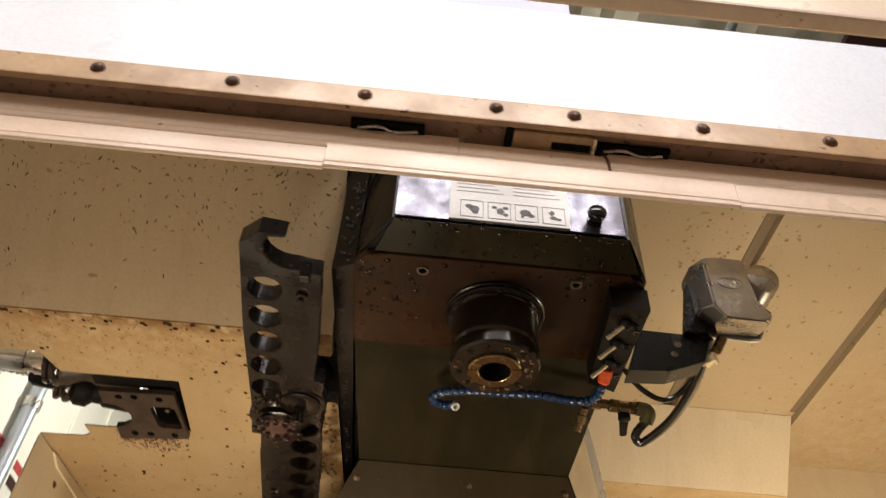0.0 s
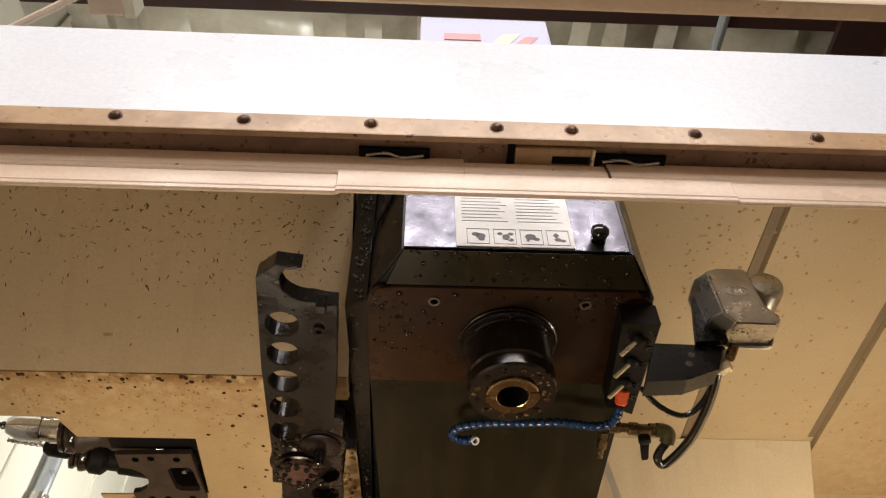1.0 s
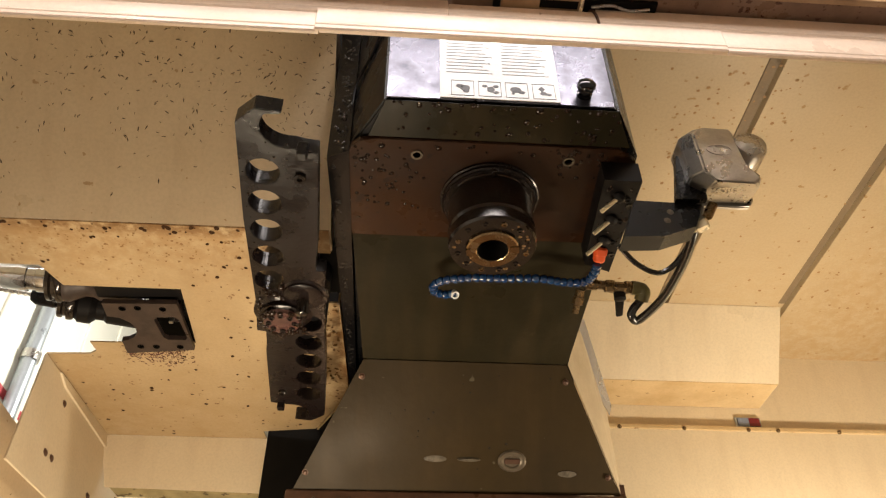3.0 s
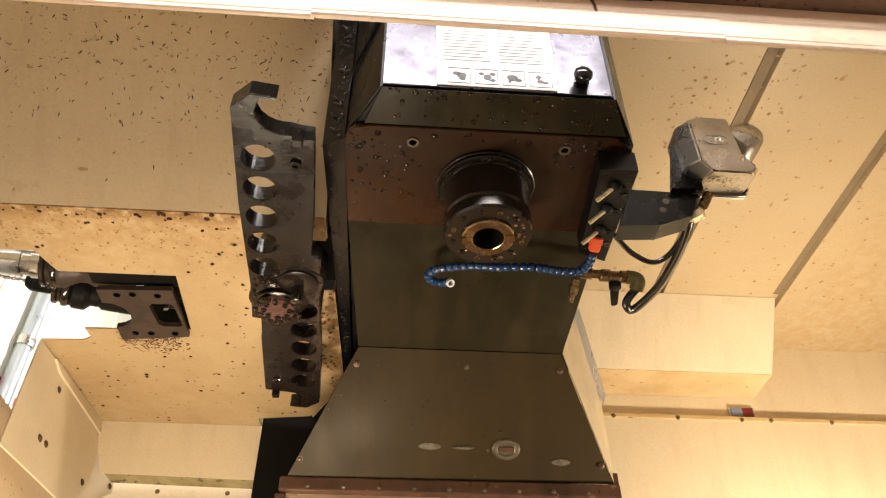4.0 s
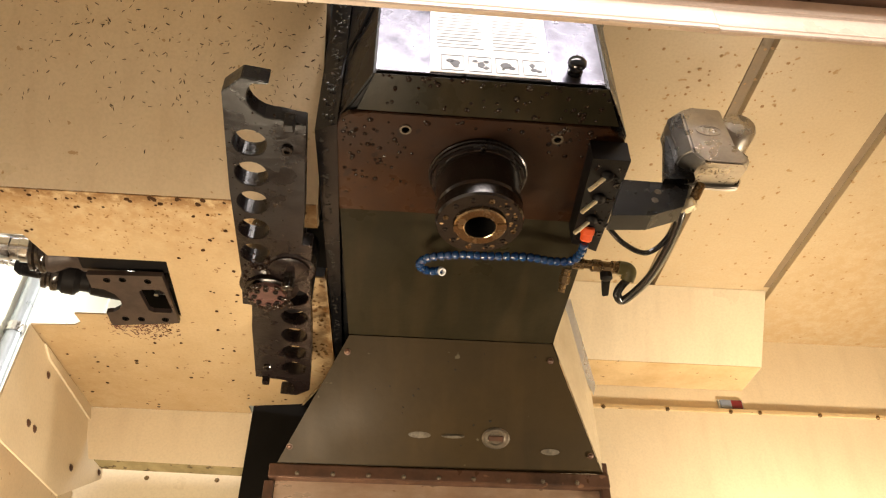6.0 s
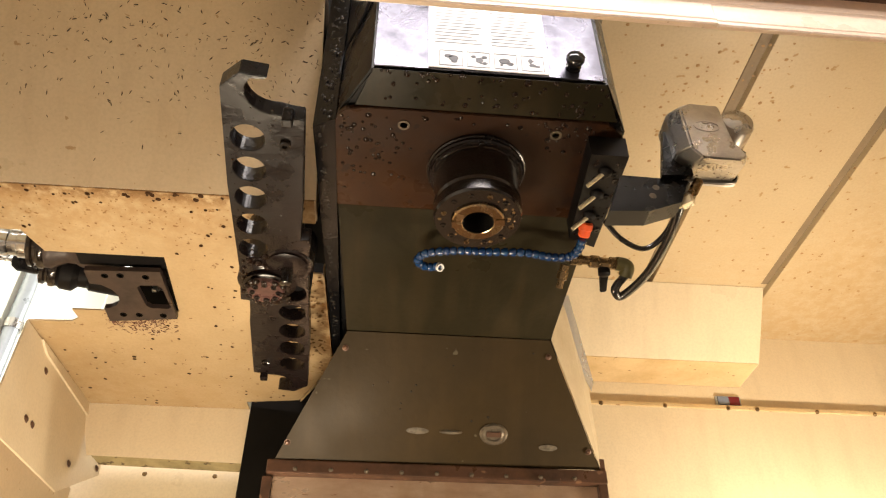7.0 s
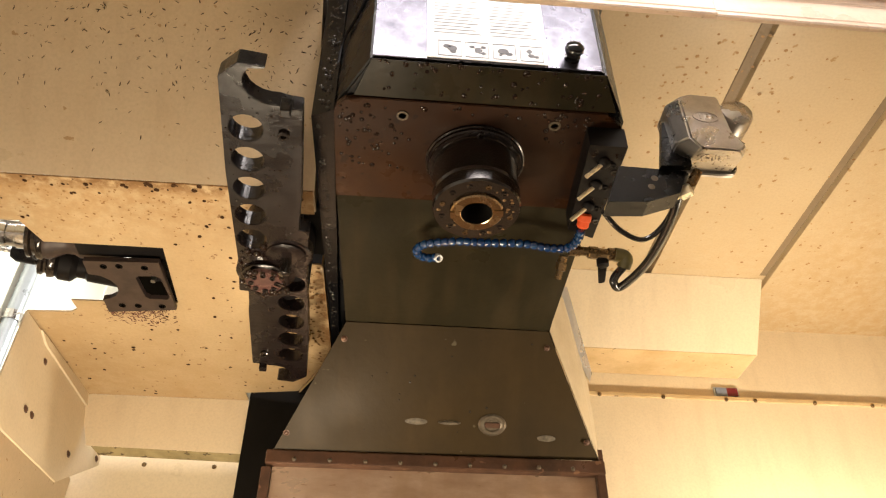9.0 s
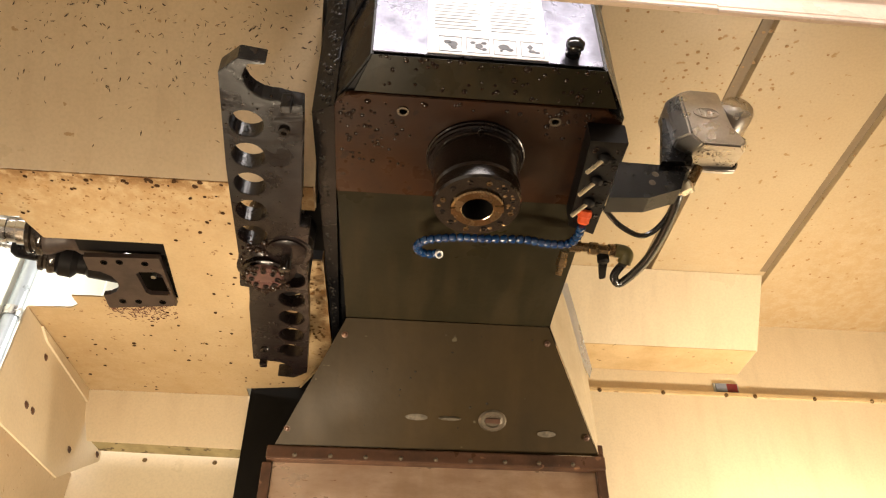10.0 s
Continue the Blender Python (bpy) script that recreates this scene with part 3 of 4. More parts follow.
def lip_piece(x0, x1, y, z0, z1):
    """A thin folded strip with a short return along its top and a rolled bottom edge."""
    bm = bmesh.new()
    prof = [(y, z1), (y, z0 + 0.011), (y - 0.0006, z0 + 0.0095), (y - 0.0006, z0 + 0.0085), (y, z0 + 0.007), (y, z0 + 0.002), (y + 0.0012, z0), (y + 0.004, z0 + 0.0004), (y + 0.004, z1 - 0.003), (-0.3365, z1 - 0.003), (-0.3365, z1)]
    a = [bm.verts.new((x0, q, z)) for q, z in prof]
    b = [bm.verts.new((x1, q, z)) for q, z in prof]
    for i in range(len(prof)):
        j = (i + 1) % len(prof)
        bm.faces.new((a[i], a[j], b[j], b[i]))
    bm.faces.new(a), bm.faces.new(b)
    return bm


for x0, x1, y, z0, z1 in ((-1.6, -0.2265, -0.361, 1.571, 1.6035), (-0.2255, 0.2035, -0.3645, 1.570, 1.606), (0.2045, 1.6, -0.3635, 1.569, 1.605)):
    part("rear_lip", lip_piece(x0, x1, y, z0, z1), HEADER_CREAM, header)
for x0, x1, z1 in ((-1.6, -0.089, 1.641), (-0.0885, 0.0725, 1.634), (0.073, 1.6, 1.641)):
    part("upper_lip", lip_piece(x0, x1, -0.3605, 1.6066, z1), HEADER_CREAM, header)
part("weld_bead", tube([(0.0728, -0.3612, 1.607), (0.0718, -0.3622, 1.622), (0.0690, -0.3620, 1.633), (0.0660, -0.358, 1.641)], 0.0016, 8, 6), RUST_BAR, header, "rusty curled weld bead")
latch = thing("door_latch", (0.012, -0.36, 1.64), "stained cream door latch bracket with a dark slot", "latch")
part("body", box(-0.032, 0.055, -0.380, -0.350, 1.6375, 1.645, 0.003), BROWN_STRIP, latch)
part("slot", box(0.010, 0.052, -0.3705, -0.3615, 1.6358, 1.6373, 0.0004), VOID, latch, "dark slot")
part("edge", box(-0.040, -0.0325, -0.382, -0.350, 1.6385, 1.645), VOID, latch)
part("rim", tube([(0.0555, -0.380, 1.637), (0.0560, -0.366, 1.636), (0.0555, -0.351, 1.637)], 0.002, 8, 6), PIN, latch, "bright worn rim")
for x0, x1 in ((-0.206, -0.127), (0.0595, 0.140)):
    sw = thing("door_switch", (x0 + 0.04, -0.36, 1.64), "black door interlock switch bar under the track", "switch", "door switches")
    part("body", box(x0, x1, -0.372, -0.355, 1.6395, 1.645, 0.0015), VOID, sw)
    part("cable", tube([(x0 + 0.008, -0.364, 1.638), (x0 + 0.03, -0.368, 1.637), (x0 + 0.05, -0.362, 1.638), (x0 + 0.072, -0.366, 1.637)], 0.0018, 8, 6), STEEL, sw, "bare cable")
# outer panel in front of the header
outer = thing("upper_front_panel", (0, -0.59, 1.6), "cream folded upper front panel of the machine", "panel")
part("lip", box(-1.6, 1.6, -0.600, -0.584, 1.530, 1.572, 0.003), HEADER_CREAM, outer)
part("sheet", box(-1.6, 1.6, -0.598, -0.586, 1.573, 1.69, 0.002), HEADER_CREAM, outer)

for s in (-1, 1):
    part("post", box(s * 1.58 - 0.02, s * 1.58 + 0.02, -0.5995, -0.39, 0.0, 1.69), HEADER_CREAM, outer)

# ---------- spindle head ----------
head = thing("spindle_head", (0, 0.1, 1.70), "dark oily milling machine spindle head with coolant drips", "spindle head")
foot = [(-0.158, -0.168), (0.158, -0.168), (0.205, -0.085), (0.205, 0.55), (-0.205, 0.55), (-0.205, -0.085)]
part("casting", soften(sheet([(x, y, 1.708) for x, y in foot], (0, 0, 0.55)), 0.003), HEAD_BLACK, head, "oily black casting")
top = part("top_cover", box(-0.143, 0.119, -0.172, 0.35, 2.26, 2.452, 0.004), BANNER, head, "pale lavender head cover with faded red marks")
part("mark", box(-0.095, -0.022, -0.1745, -0.172, 2.345, 2.372), PINK, top)
part("mark", sheet([(0.0, -0.1735, 2.335), (0.035, -0.1735, 2.335), (0.06, -0.1735, 2.38), (0.025, -0.1735, 2.38)], (0, 0.0013, 0)), WALL_WHITE, top)
part("mark", sheet([(0.045, -0.1735, 2.335), (0.075, -0.1735, 2.335), (0.095, -0.1735, 2.37), (0.07, -0.1735, 2.37)], (0, 0.0013, 0)), PINK, top)
part("front_strip", sheet([(-0.157, -0.167, 1.7075), (0.157, -0.167, 1.7075), (0.186, -0.1085, 1.7015), (-0.180, -0.1085, 1.7015)], (0, 0, 0.0005)), HEAD, head)
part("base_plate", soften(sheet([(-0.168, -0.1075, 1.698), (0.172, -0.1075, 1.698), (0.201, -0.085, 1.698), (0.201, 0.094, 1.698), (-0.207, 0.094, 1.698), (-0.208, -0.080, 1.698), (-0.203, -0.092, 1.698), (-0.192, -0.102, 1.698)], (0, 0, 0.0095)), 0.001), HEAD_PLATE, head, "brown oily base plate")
part("rear_plate", sheet([(-0.206, 0.0955, 1.7), (0.201, 0.0955, 1.7), (0.190, 0.393, 1.658), (-0.190, 0.393, 1.658)], (0, 0, 0.007)), HEAD, head)
part("rear_block", sheet([(-0.19, 0.12, 1.706), (-0.19, 0.392, 1.666), (-0.19, 0.45, 1.706)], (0.38, 0, 0)), HEAD, head)
for x in (-0.112, 0.104):
    part("bolt_hole", lathe([(0, 0.0085), (0.002, 0.0085), (0.002, 0.0055), (-0.006, 0.005), (-0.006, 0)], (x, -0.081, 1.698), (0, 0, -1), 18), SCUFF, head)
part("side_cover", sheet([(-0.2385, -0.070, 1.695), (-0.207, -0.085, 1.695), (-0.207, 0.56, 1.695), (-0.219, 0.60, 1.695)], (0, 0, 0.5)), WET_BLACK, head, "glossy black side cover wet with coolant")
# Filler added to hide the bright gap beside the housing front
part("gap_filler", box(-0.264, -0.2075, 0.004, 0.10, 1.885, 2.25, 0.002), VOID, head, "black filler hiding the gap behind the side cover")

# spindle
part("flange", lathe([(0, 0.0735), (0.004, 0.0735), (0.005, 0.0715), (0.009, 0.0712), (0.011, 0.069), (0.014, 0.068), (0.014, 0.060)], (0, 0, 1.698), (0, 0, -1), 64), ARM, head, smooth=True, crease=9)
part("barrel", lathe([(0.014, 0.0635), (0.016, 0.0625), (0.068, 0.0622), (0.070, 0.0632), (0.0735, 0.0620), (0.0745, 0.0616), (0.077, 0.0616), (0.078, 0.0632), (0.094, 0.0632), (0.098, 0.061), (0.098, 0.038)], (0, 0, 1.698), (0, 0, -1), 56, closed=False), SPINDLE, head, "dark ground-steel spindle barrel", smooth=True, crease=9)
nose = part("nose_ring", lathe([(0.096, 0.0375), (0.102, 0.0375), (0.104, 0.0355), (0.104, 0.0235), (0.1035, 0.0225), (0.1025, 0.0222)], (0, 0, 1.698), (0, 0, -1), 40, closed=False), NOSE, head, "bright steel nose ring", smooth=True, crease=12)
part("bore", lathe([(0.1033, 0.0222), (0.06, 0.0170), (0.02, 0.0140), (0.02, 0)], (0, 0, 1.698), (0, 0, -1), 32, closed=False), VOID, head, "black tapered bore", smooth=True)
for s in (-1, 1):
    a = radians(-8)
    d, e = Vector((math.cos(a), math.sin(a), 0)) * s, Vector((-math.sin(a), math.cos(a), 0)) * s
    c = d * 0.031 + Vector((0, 0, 1.5925))
    q = [c + d * i * 0.0062 + e * j * 0.0062 for i, j in ((-1, -1), (1, -1), (1, 1), (-1, 1))]
    part("drive_key", sheet([tuple(p) for p in q], (0, 0, 0.008)), NOSE, nose)
for k in range(12):
    a = radians(30 * k + 12)
    part("screw", screw((0.0505 * math.cos(a), 0.0505 * math.sin(a), 1.600), (0, 0, -1), 0.0042, 0.002, n=10), BRASS if k % 3 == 0 else SPINDLE, head)
for k in range(6):
    a = radians(60 * k + 30)
    part("screw", screw((0.0655 * math.cos(a), 0.0655 * math.sin(a), 1.686), (0, 0, -1), 0.005, 0.004, n=10), SPINDLE, head)
# front plate with warning label
plate = part("front_plate", box(-0.156, 0.152, -0.1705, -0.1685, 1.712, 1.93), PANEL_METAL, head, "brushed metal front plate")
label_ob = part("warning_label", box(-0.085, 0.078, -0.1725, -0.171, 1.714, 1.90), PAPER, plate, "white warning label with four pictograms")
for col in (-0.076, 0.002):
    for k in range(14):
        z = 1.768 + 0.0075 * k
        w = 0.068 * (0.95 - 0.25 * ((k * 7) % 5) / 5)
        part("print_line", box(col, col + w, -0.1731, -0.1727, z, z + 0.0013), GREY_INK, label_ob)
for k in range(4):
    x = -0.070 + 0.037 * k
    bm = bmesh.new()
    for a in ((x, x + 0.031, 1.7185, 1.7191), (x, x + 0.031, 1.7499, 1.7505), (x, x + 0.0006, 1.7185, 1.7505), (x + 0.0304, x + 0.031, 1.7185, 1.7505)):
        box(a[0], a[1], -0.1731, -0.1727, a[2], a[3], bm=bm)
    for ox, oz, r, n, sy in (((0.012, 0.020, 0.0055, 9, 0.7), (0.019, 0.016, 0.0070, 7, 0.9), (0.020, 0.009, 0.0045, 8, 0.6)),
                             ((0.009, 0.022, 0.0040, 6, 0.7), (0.017, 0.015, 0.0060, 5, 1.1), (0.024, 0.022, 0.0042, 7, 0.7), (0.024, 0.009, 0.0045, 4, 0.8)),
                             ((0.014, 0.017, 0.0080, 8, 0.75), (0.022, 0.012, 0.0050, 6, 0.7), (0.010, 0.009, 0.0025, 5, 1.0)),
                             ((0.013, 0.021, 0.0045, 4, 1.3), (0.015, 0.012, 0.0052, 6, 0.7), (0.022, 0.010, 0.0040, 8, 0.6)))[k]:
        sheet([(px, -0.1731, pz) for px, _, pz in ring_points((x + ox, 0, 1.7185 + oz), r, n, (1, 0, 0), (0, 0, 1), sy=sy)], (0, 0.0004, 0), bm=bm)
    part("pictogram", bm, INK, label_ob)
part("knob", lathe([(0, 0.0105), (0.005, 0.0105), (0.006, 0.008), (0.010, 0.008), (0.012, 0.0118), (0.016, 0.0130), (0.020, 0.0122), (0.023, 0.009), (0.0245, 0)], (0.112, -0.171, 1.733), (0, -1, 0), 24), GLOSS_BLACK, head, "black knob", smooth=True)

# apron under the head and telescopic cover below it
apron = thing("column_apron", (0, 0.47, 1.57), "olive painted flared sheet apron below the head", "apron")
part("front_sheet", sheet([(-0.189, 0.395, 1.657), (0.189, 0.395, 1.657), (0.303, 0.56, 1.477), (-0.312, 0.56, 1.471)], (0, T, T)), APRON, apron)
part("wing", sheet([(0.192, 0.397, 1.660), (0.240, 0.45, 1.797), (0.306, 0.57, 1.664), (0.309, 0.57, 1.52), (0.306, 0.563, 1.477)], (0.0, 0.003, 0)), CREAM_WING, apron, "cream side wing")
part("wing_strip", sheet([(0.230, 0.4385, 1.790), (0.250, 0.4440, 1.800), (0.315, 0.5610, 1.668), (0.309, 0.5620, 1.648), (0.288, 0.5380, 1.672)], (0.0, 0.003, 0)), STAINLESS, apron, "bright stainless edge strip")
for x, y, z in ((-0.191, 0.416, 1.634), (0.188, 0.416, 1.634), (-0.288, 0.537, 1.500), (0.277, 0.535, 1.502)):
    part("screw", dome((x, y - 0.001, z - 0.001), (0, -0.73, -0.68), 0.0048, 0.003), RUST_BAR, apron)

def on_apron(x, down, proud=0.0):
    """A point of the apron, by its distance below the top edge."""
    return Vector((x, 0.395 + 0.165 * down, 1.657 - 0.183 * down)) + Vector((0, -0.743, -0.669)) * proud


for x, w, hgt, h in ((-0.050, 0.022, 0.05, 0.0008), (0.013, 0.022, 0.035, 0.004), (0.199, 0.018, 0.05, 0.0008)):
    bm = bmesh.new()
    ring = [bm.verts.new(on_apron(x + w * math.cos(a), (0.735 if x < 0.1 else 0.83) + hgt * 0.5 * math.sin(a))) for a in (2 * math.pi * i / 16 for i in range(16))]
    ridge = [bm.verts.new(on_apron(x + w * 0.7 * math.cos(a), (0.735 if x < 0.1 else 0.83) + hgt * 0.2 * math.sin(a), h)) for a in (2 * math.pi * i / 16 for i in range(16))]
    for i in range(16):
        bm.faces.new((ring[i], ring[(i + 1) % 16], ridge[(i + 1) % 16], ridge[i]))
    bm.faces.new(ridge)
    part("louvre", bm, WORN, apron, "worn pressed louvre", smooth=True)
bm = bmesh.new()
rows = [[bm.verts.new(on_apron(0.094 + 0.027 * k * math.cos(a), 0.74 + 0.085 * k * math.sin(a), q)) for a in (2 * math.pi * i / 20 for i in range(20))] for k, q in ((1.0, 0.0), (0.85, 0.003), (0.62, 0.0028), (0.5, 0.0005))]
for a, b in zip(rows, rows[1:]):
    for i in range(20):
        bm.faces.new((a[i], a[(i + 1) % 20], b[(i + 1) % 20], b[i]))
bm.faces.new(rows[-1])
ring = part("handle_ring", bm, SCUFF, apron, "bare worn oval ring", smooth=True)
bm = sheet([tuple(on_apron(0.094 + dx, 0.74 + dd, 0.0035)) for dx, dd in ((-0.014, -0.018), (0.014, -0.018), (0.014, 0.018), (-0.014, 0.018))], (0, 0.002, 0.002))
part("slot", bm, RUST_BAR, ring)
cover = thing("way_cover", (0, 0.565, 1.2), "rust-stained stainless telescopic way cover", "way cover")
part("wiper_bar", box(-0.322, 0.3135, 0.553, 0.575, 1.448, 1.474, 0.003), RUST_BAR, cover)
part("sheet", box(-0.310, 0.296, 0.572, 0.577, 0.75, 1.448), RUSTY_COVER, cover)
part("side_rail", box(-0.328, -0.311, 0.560, 0.580, 0.75, 1.444, 0.002), RUST_BAR, cover)
part("side_rail", box(0.297, 0.314, 0.560, 0.580, 0.75, 1.50, 0.002), RUST_BAR, cover)
for k in range(9):
    part("screw", dome((-0.27 + 0.065 * k, 0.553, 1.456), (0, -1, 0), 0.0036, 0.003), SCUFF, cover)
# Upper block is widened to stop the bright background showing through
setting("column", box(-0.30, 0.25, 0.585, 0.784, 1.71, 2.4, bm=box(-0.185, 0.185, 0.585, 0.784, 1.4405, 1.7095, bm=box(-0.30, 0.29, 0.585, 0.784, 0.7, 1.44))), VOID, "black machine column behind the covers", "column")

# Black box put in as the shade between rear panel and column
setting("column_gap_shade", box(-0.409, 0.19, 0.785, 0.86, 0.7, 2.0), VOID, "black box painting the dark gap beside the machine column", "column")

# ---------- tool change arm ----------
AX, AY, AZ = -0.294, 0.135, 1.59
arm = thing("tool_change_arm", (AX, AY, AZ), "oily black double-ended tool change arm with lightening holes", "tool arm")


def half_outline():
    """One half of the arm, from its waist to its claw; the other half is the same, turned round."""
    arc = [(0.026 + 0.034 * math.cos(radians(a)), -0.346 + 0.031 * math.sin(radians(a))) for a in (222, 205, 188, 170, 152, 134, 116, 98, 84)]
    return [(-0.058, 0.078), (-0.051, 0.0), (-0.046, -0.19), (-0.035, -0.353), (-0.010, -0.375), (0.021, -0.3705), (0.019, -0.3672), (0.008, -0.3665),
            *arc, (0.044, -0.311), (0.060, -0.309), (0.050, -0.14), (0.046, -0.108), (0.044, -0.080)]


H = half_outline()
full = H + [(-x, -y) for x, y in H]
outline = [(AX + x, AY + y, AZ) for x, y in full]
holes = []
for k in range(5):
    cy = -0.274 + 0.055 * k
    for s in (1, -1):
        holes.append(ring_points((AX + s * (-0.011 - 0.0035 * k), AY + s * cy, AZ), 0.0215, 36))
body = part("arm_plate", soften(sheet(outline, (0, 0, 0.025), holes), 0.001), ARM, arm)
for s in (1, -1):
    part("claw_finger", box(AX + s * 0.041 - 0.0065, AX + s * 0.041 + 0.0065, AY - s * 0.312 - 0.006, AY - s * 0.312 + 0.006, AZ - 0.012, AZ + 0.012, 0.002), ARM, arm)
    part("screw", screw((AX + s * 0.035, AY - s * 0.268, AZ), (0, 0, -1), 0.0072, 0.006), SPINDLE, arm)
part("hub", lathe([(-0.12, 0.045), (0, 0.045), (0.004, 0.036), (0.012, 0.036), (0.014, 0.033), (0.014, 0)], (AX - 0.012, AY + 0.026, AZ), (0, 0, -1), 32), ARM, arm, smooth=True)
hub = part("hub_cap", lathe([(0.014, 0.029), (0.020, 0.027), (0.020, 0.0)], (AX - 0.012, AY + 0.026, AZ), (0, 0, -1), 24), HUB_RED, arm, "reddish oily hub cap")
for k in range(8):
    a = radians(45 * k)
    part("screw", screw((AX - 0.012 + 0.0195 * math.cos(a), AY + 0.026 + 0.0195 * math.sin(a), AZ - 0.020), (0, 0, -1), 0.0045, 0.003, n=10), ARM, hub)
part("shoulder", lathe([(-0.018, 0.0365), (0.0, 0.0365), (0.002, 0.034), (0.002, 0)], (AX + 0.024, AY - 0.020, AZ), (0, 0, -1), 32), ARM, arm, "round oily shoulder", smooth=True)
part("lock_ring", lathe([(0.002, 0.030), (0.005, 0.030), (0.007, 0.024), (0.007, 0)], (AX + 0.022, AY - 0.022, AZ), (0, 0, -1), 24), ARM, arm, smooth=True)
part("lock_pin", lathe([(0.006, 0.009), (0.030, 0.009), (0.032, 0.006), (0.032, 0)], (AX + 0.022, AY - 0.016, AZ), (0, 0.15, -1), 16), SPINDLE, arm, smooth=True)
part("cam_box", box(-0.344, -0.215, 0.15, 0.28, 1.72, 1.95, 0.004), VOID, arm, "black cam housing over the arm")
part("shaft", lathe([(0, 0.05), (0.115, 0.05)], (AX - 0.0, AY + 0.08, AZ + 0.02), (0, 0, 1), 28), BLACK, arm, smooth=True)

# ---------- tool pot with tools ----------
pot = thing("tool_pot", (-0.58, 0.36, 1.71), "brown steel tool pot carrier in the housing cut-out", "tool pot")
pz = 1.690
notch = [(-0.640 + 0.039 * math.cos(radians(a)), 0.371 + 0.039 * math.sin(radians(a))) for a in (-95, -65, -35, -10, 15, 40, 65, 85)]
pl = [(-0.643, 0.294), (-0.514, 0.288), (-0.509, 0.434), (-0.636, 0.452)] + notch[::-1]
win_hole = [(-0.556, 0.331, pz), (-0.527, 0.329, pz), (-0.519, 0.335, pz), (-0.514, 0.395, pz), (-0.519, 0.401, pz), (-0.551, 0.401, pz), (-0.558, 0.394, pz), (-0.563, 0.338, pz)]
part("carrier_plate", sheet([(x, y, pz) for x, y in pl], (0, 0, 0.0095), [win_hole]), POCKET, pot)
part("side_cheek", box(-0.655, -0.505, 0.2615, 0.299, 1.706, 1.79, 0.002), BLACK, pot)
# Black plate added to darken what shows through the pot window
part("backing", box(-0.59, -0.480, 0.288, 0.52, 1.750, 1.756), VOID, pot)
part("key", box(-0.546, -0.538, 0.362, 0.370, 1.704, 1.725, 0.001), STEEL, pot, "bright locating key")
part("key_block", box(-0.552, -0.530, 0.352, 0.395, 1.725, 1.749, 0.003), ARM, pot)
for x, y in ((-0.611, 0.307), (-0.584, 0.304), (-0.541, 0.305), (-0.606, 0.427), (-0.577, 0.426), (-0.533, 0.424)):
    part("screw_hole", lathe([(0, 0.0062), (0.001, 0.0062), (0.001, 0.0045), (-0.006, 0.004), (-0.006, 0)], (x, y, pz), (0, 0, -1), 14), VOID, pot)


def toolholder(at, direction, label):
    tl = thing("tool_holder", at, label, "tool holder", "tools in the magazine")
    return tl, Vector(at), Vector(direction).normalized()


tl, a, d = toolholder((-0.590, 0.326, 1.752), (-1, -0.135, -0.03), "oily tool holder with a chrome keyless drill chuck")
part("taper", lathe([(0.0, 0.030), (0.075, 0.031), (0.085, 0.026), (0.10, 0.026), (0.125, 0.038), (0.133, 0.038)], a, d, 28), POCKET, tl, smooth=True)
part("collar", lathe([(0.133, 0.0375), (0.138, 0.041), (0.144, 0.041), (0.147, 0.034), (0.152, 0.034), (0.155, 0.039), (0.161, 0.039), (0.165, 0.030)], a, d, 28), SPINDLE, tl, "dark grooved collar", smooth=True)
part("chuck", lathe([(0.165, 0.026), (0.180, 0.026), (0.182, 0.023), (0.195, 0.023), (0.197, 0.0255), (0.235, 0.0245), (0.255, 0.014), (0.255, 0)], a, d, 28), CHROME, tl, "chrome drill chuck", smooth=True)
bm = tube([tuple(a + d * (0.25 + 0.008 * k)) for k in range(16)], 0.006, 10, 3, wave=lambda i: 1.0 + 0.22 * math.sin(i * 1.6))
part("drill_bit", bm, SPINDLE, tl, "dark fluted drill bit")
tl, a, d = toolholder((-0.617, 0.408, 1.752), (-1, -0.29, -0.02), "dark tool holder with a slim twist drill")
part("taper", lathe([(0.0, 0.030), (0.055, 0.030), (0.06, 0.026), (0.075, 0.026), (0.085, 0.036), (0.105, 0.036), (0.112, 0.030)], a, d, 28), BLACK, tl, smooth=True)
part("collar", lathe([(0.112, 0.032), (0.118, 0.035), (0.124, 0.035), (0.127, 0.029), (0.131, 0.029), (0.134, 0.033), (0.140, 0.033), (0.144, 0.024)], a, d, 28), SPINDLE, tl, "oily grooved collar", smooth=True)
part("collet_nut", lathe([(0.144, 0.016), (0.150, 0.0175), (0.180, 0.0175), (0.190, 0.011), (0.190, 0)], a, d, 20), WET_BLACK, tl, "black collet nut", smooth=True)
bm = tube([tuple(a + d * (0.188 + 0.008 * k)) for k in range(9)], 0.0038, 10, 3, wave=lambda i: 1.0 + 0.25 * math.sin(i * 1.6))
part("drill_bit", bm, STEEL, tl, "bright fluted drill bit")

# ---------- coolant block, nozzles and hoses ----------
blk = thing("coolant_block", (0.19, 0.01, 1.68), "black coolant manifold block with brass nozzle pins", "manifold")
part("body", sheet([(0.150, -0.084, 1.660), (0.204, -0.084, 1.660), (0.204, 0.118, 1.660), (0.160, 0.10, 1.660)], (0, 0, 0.037)), BLACK, blk)
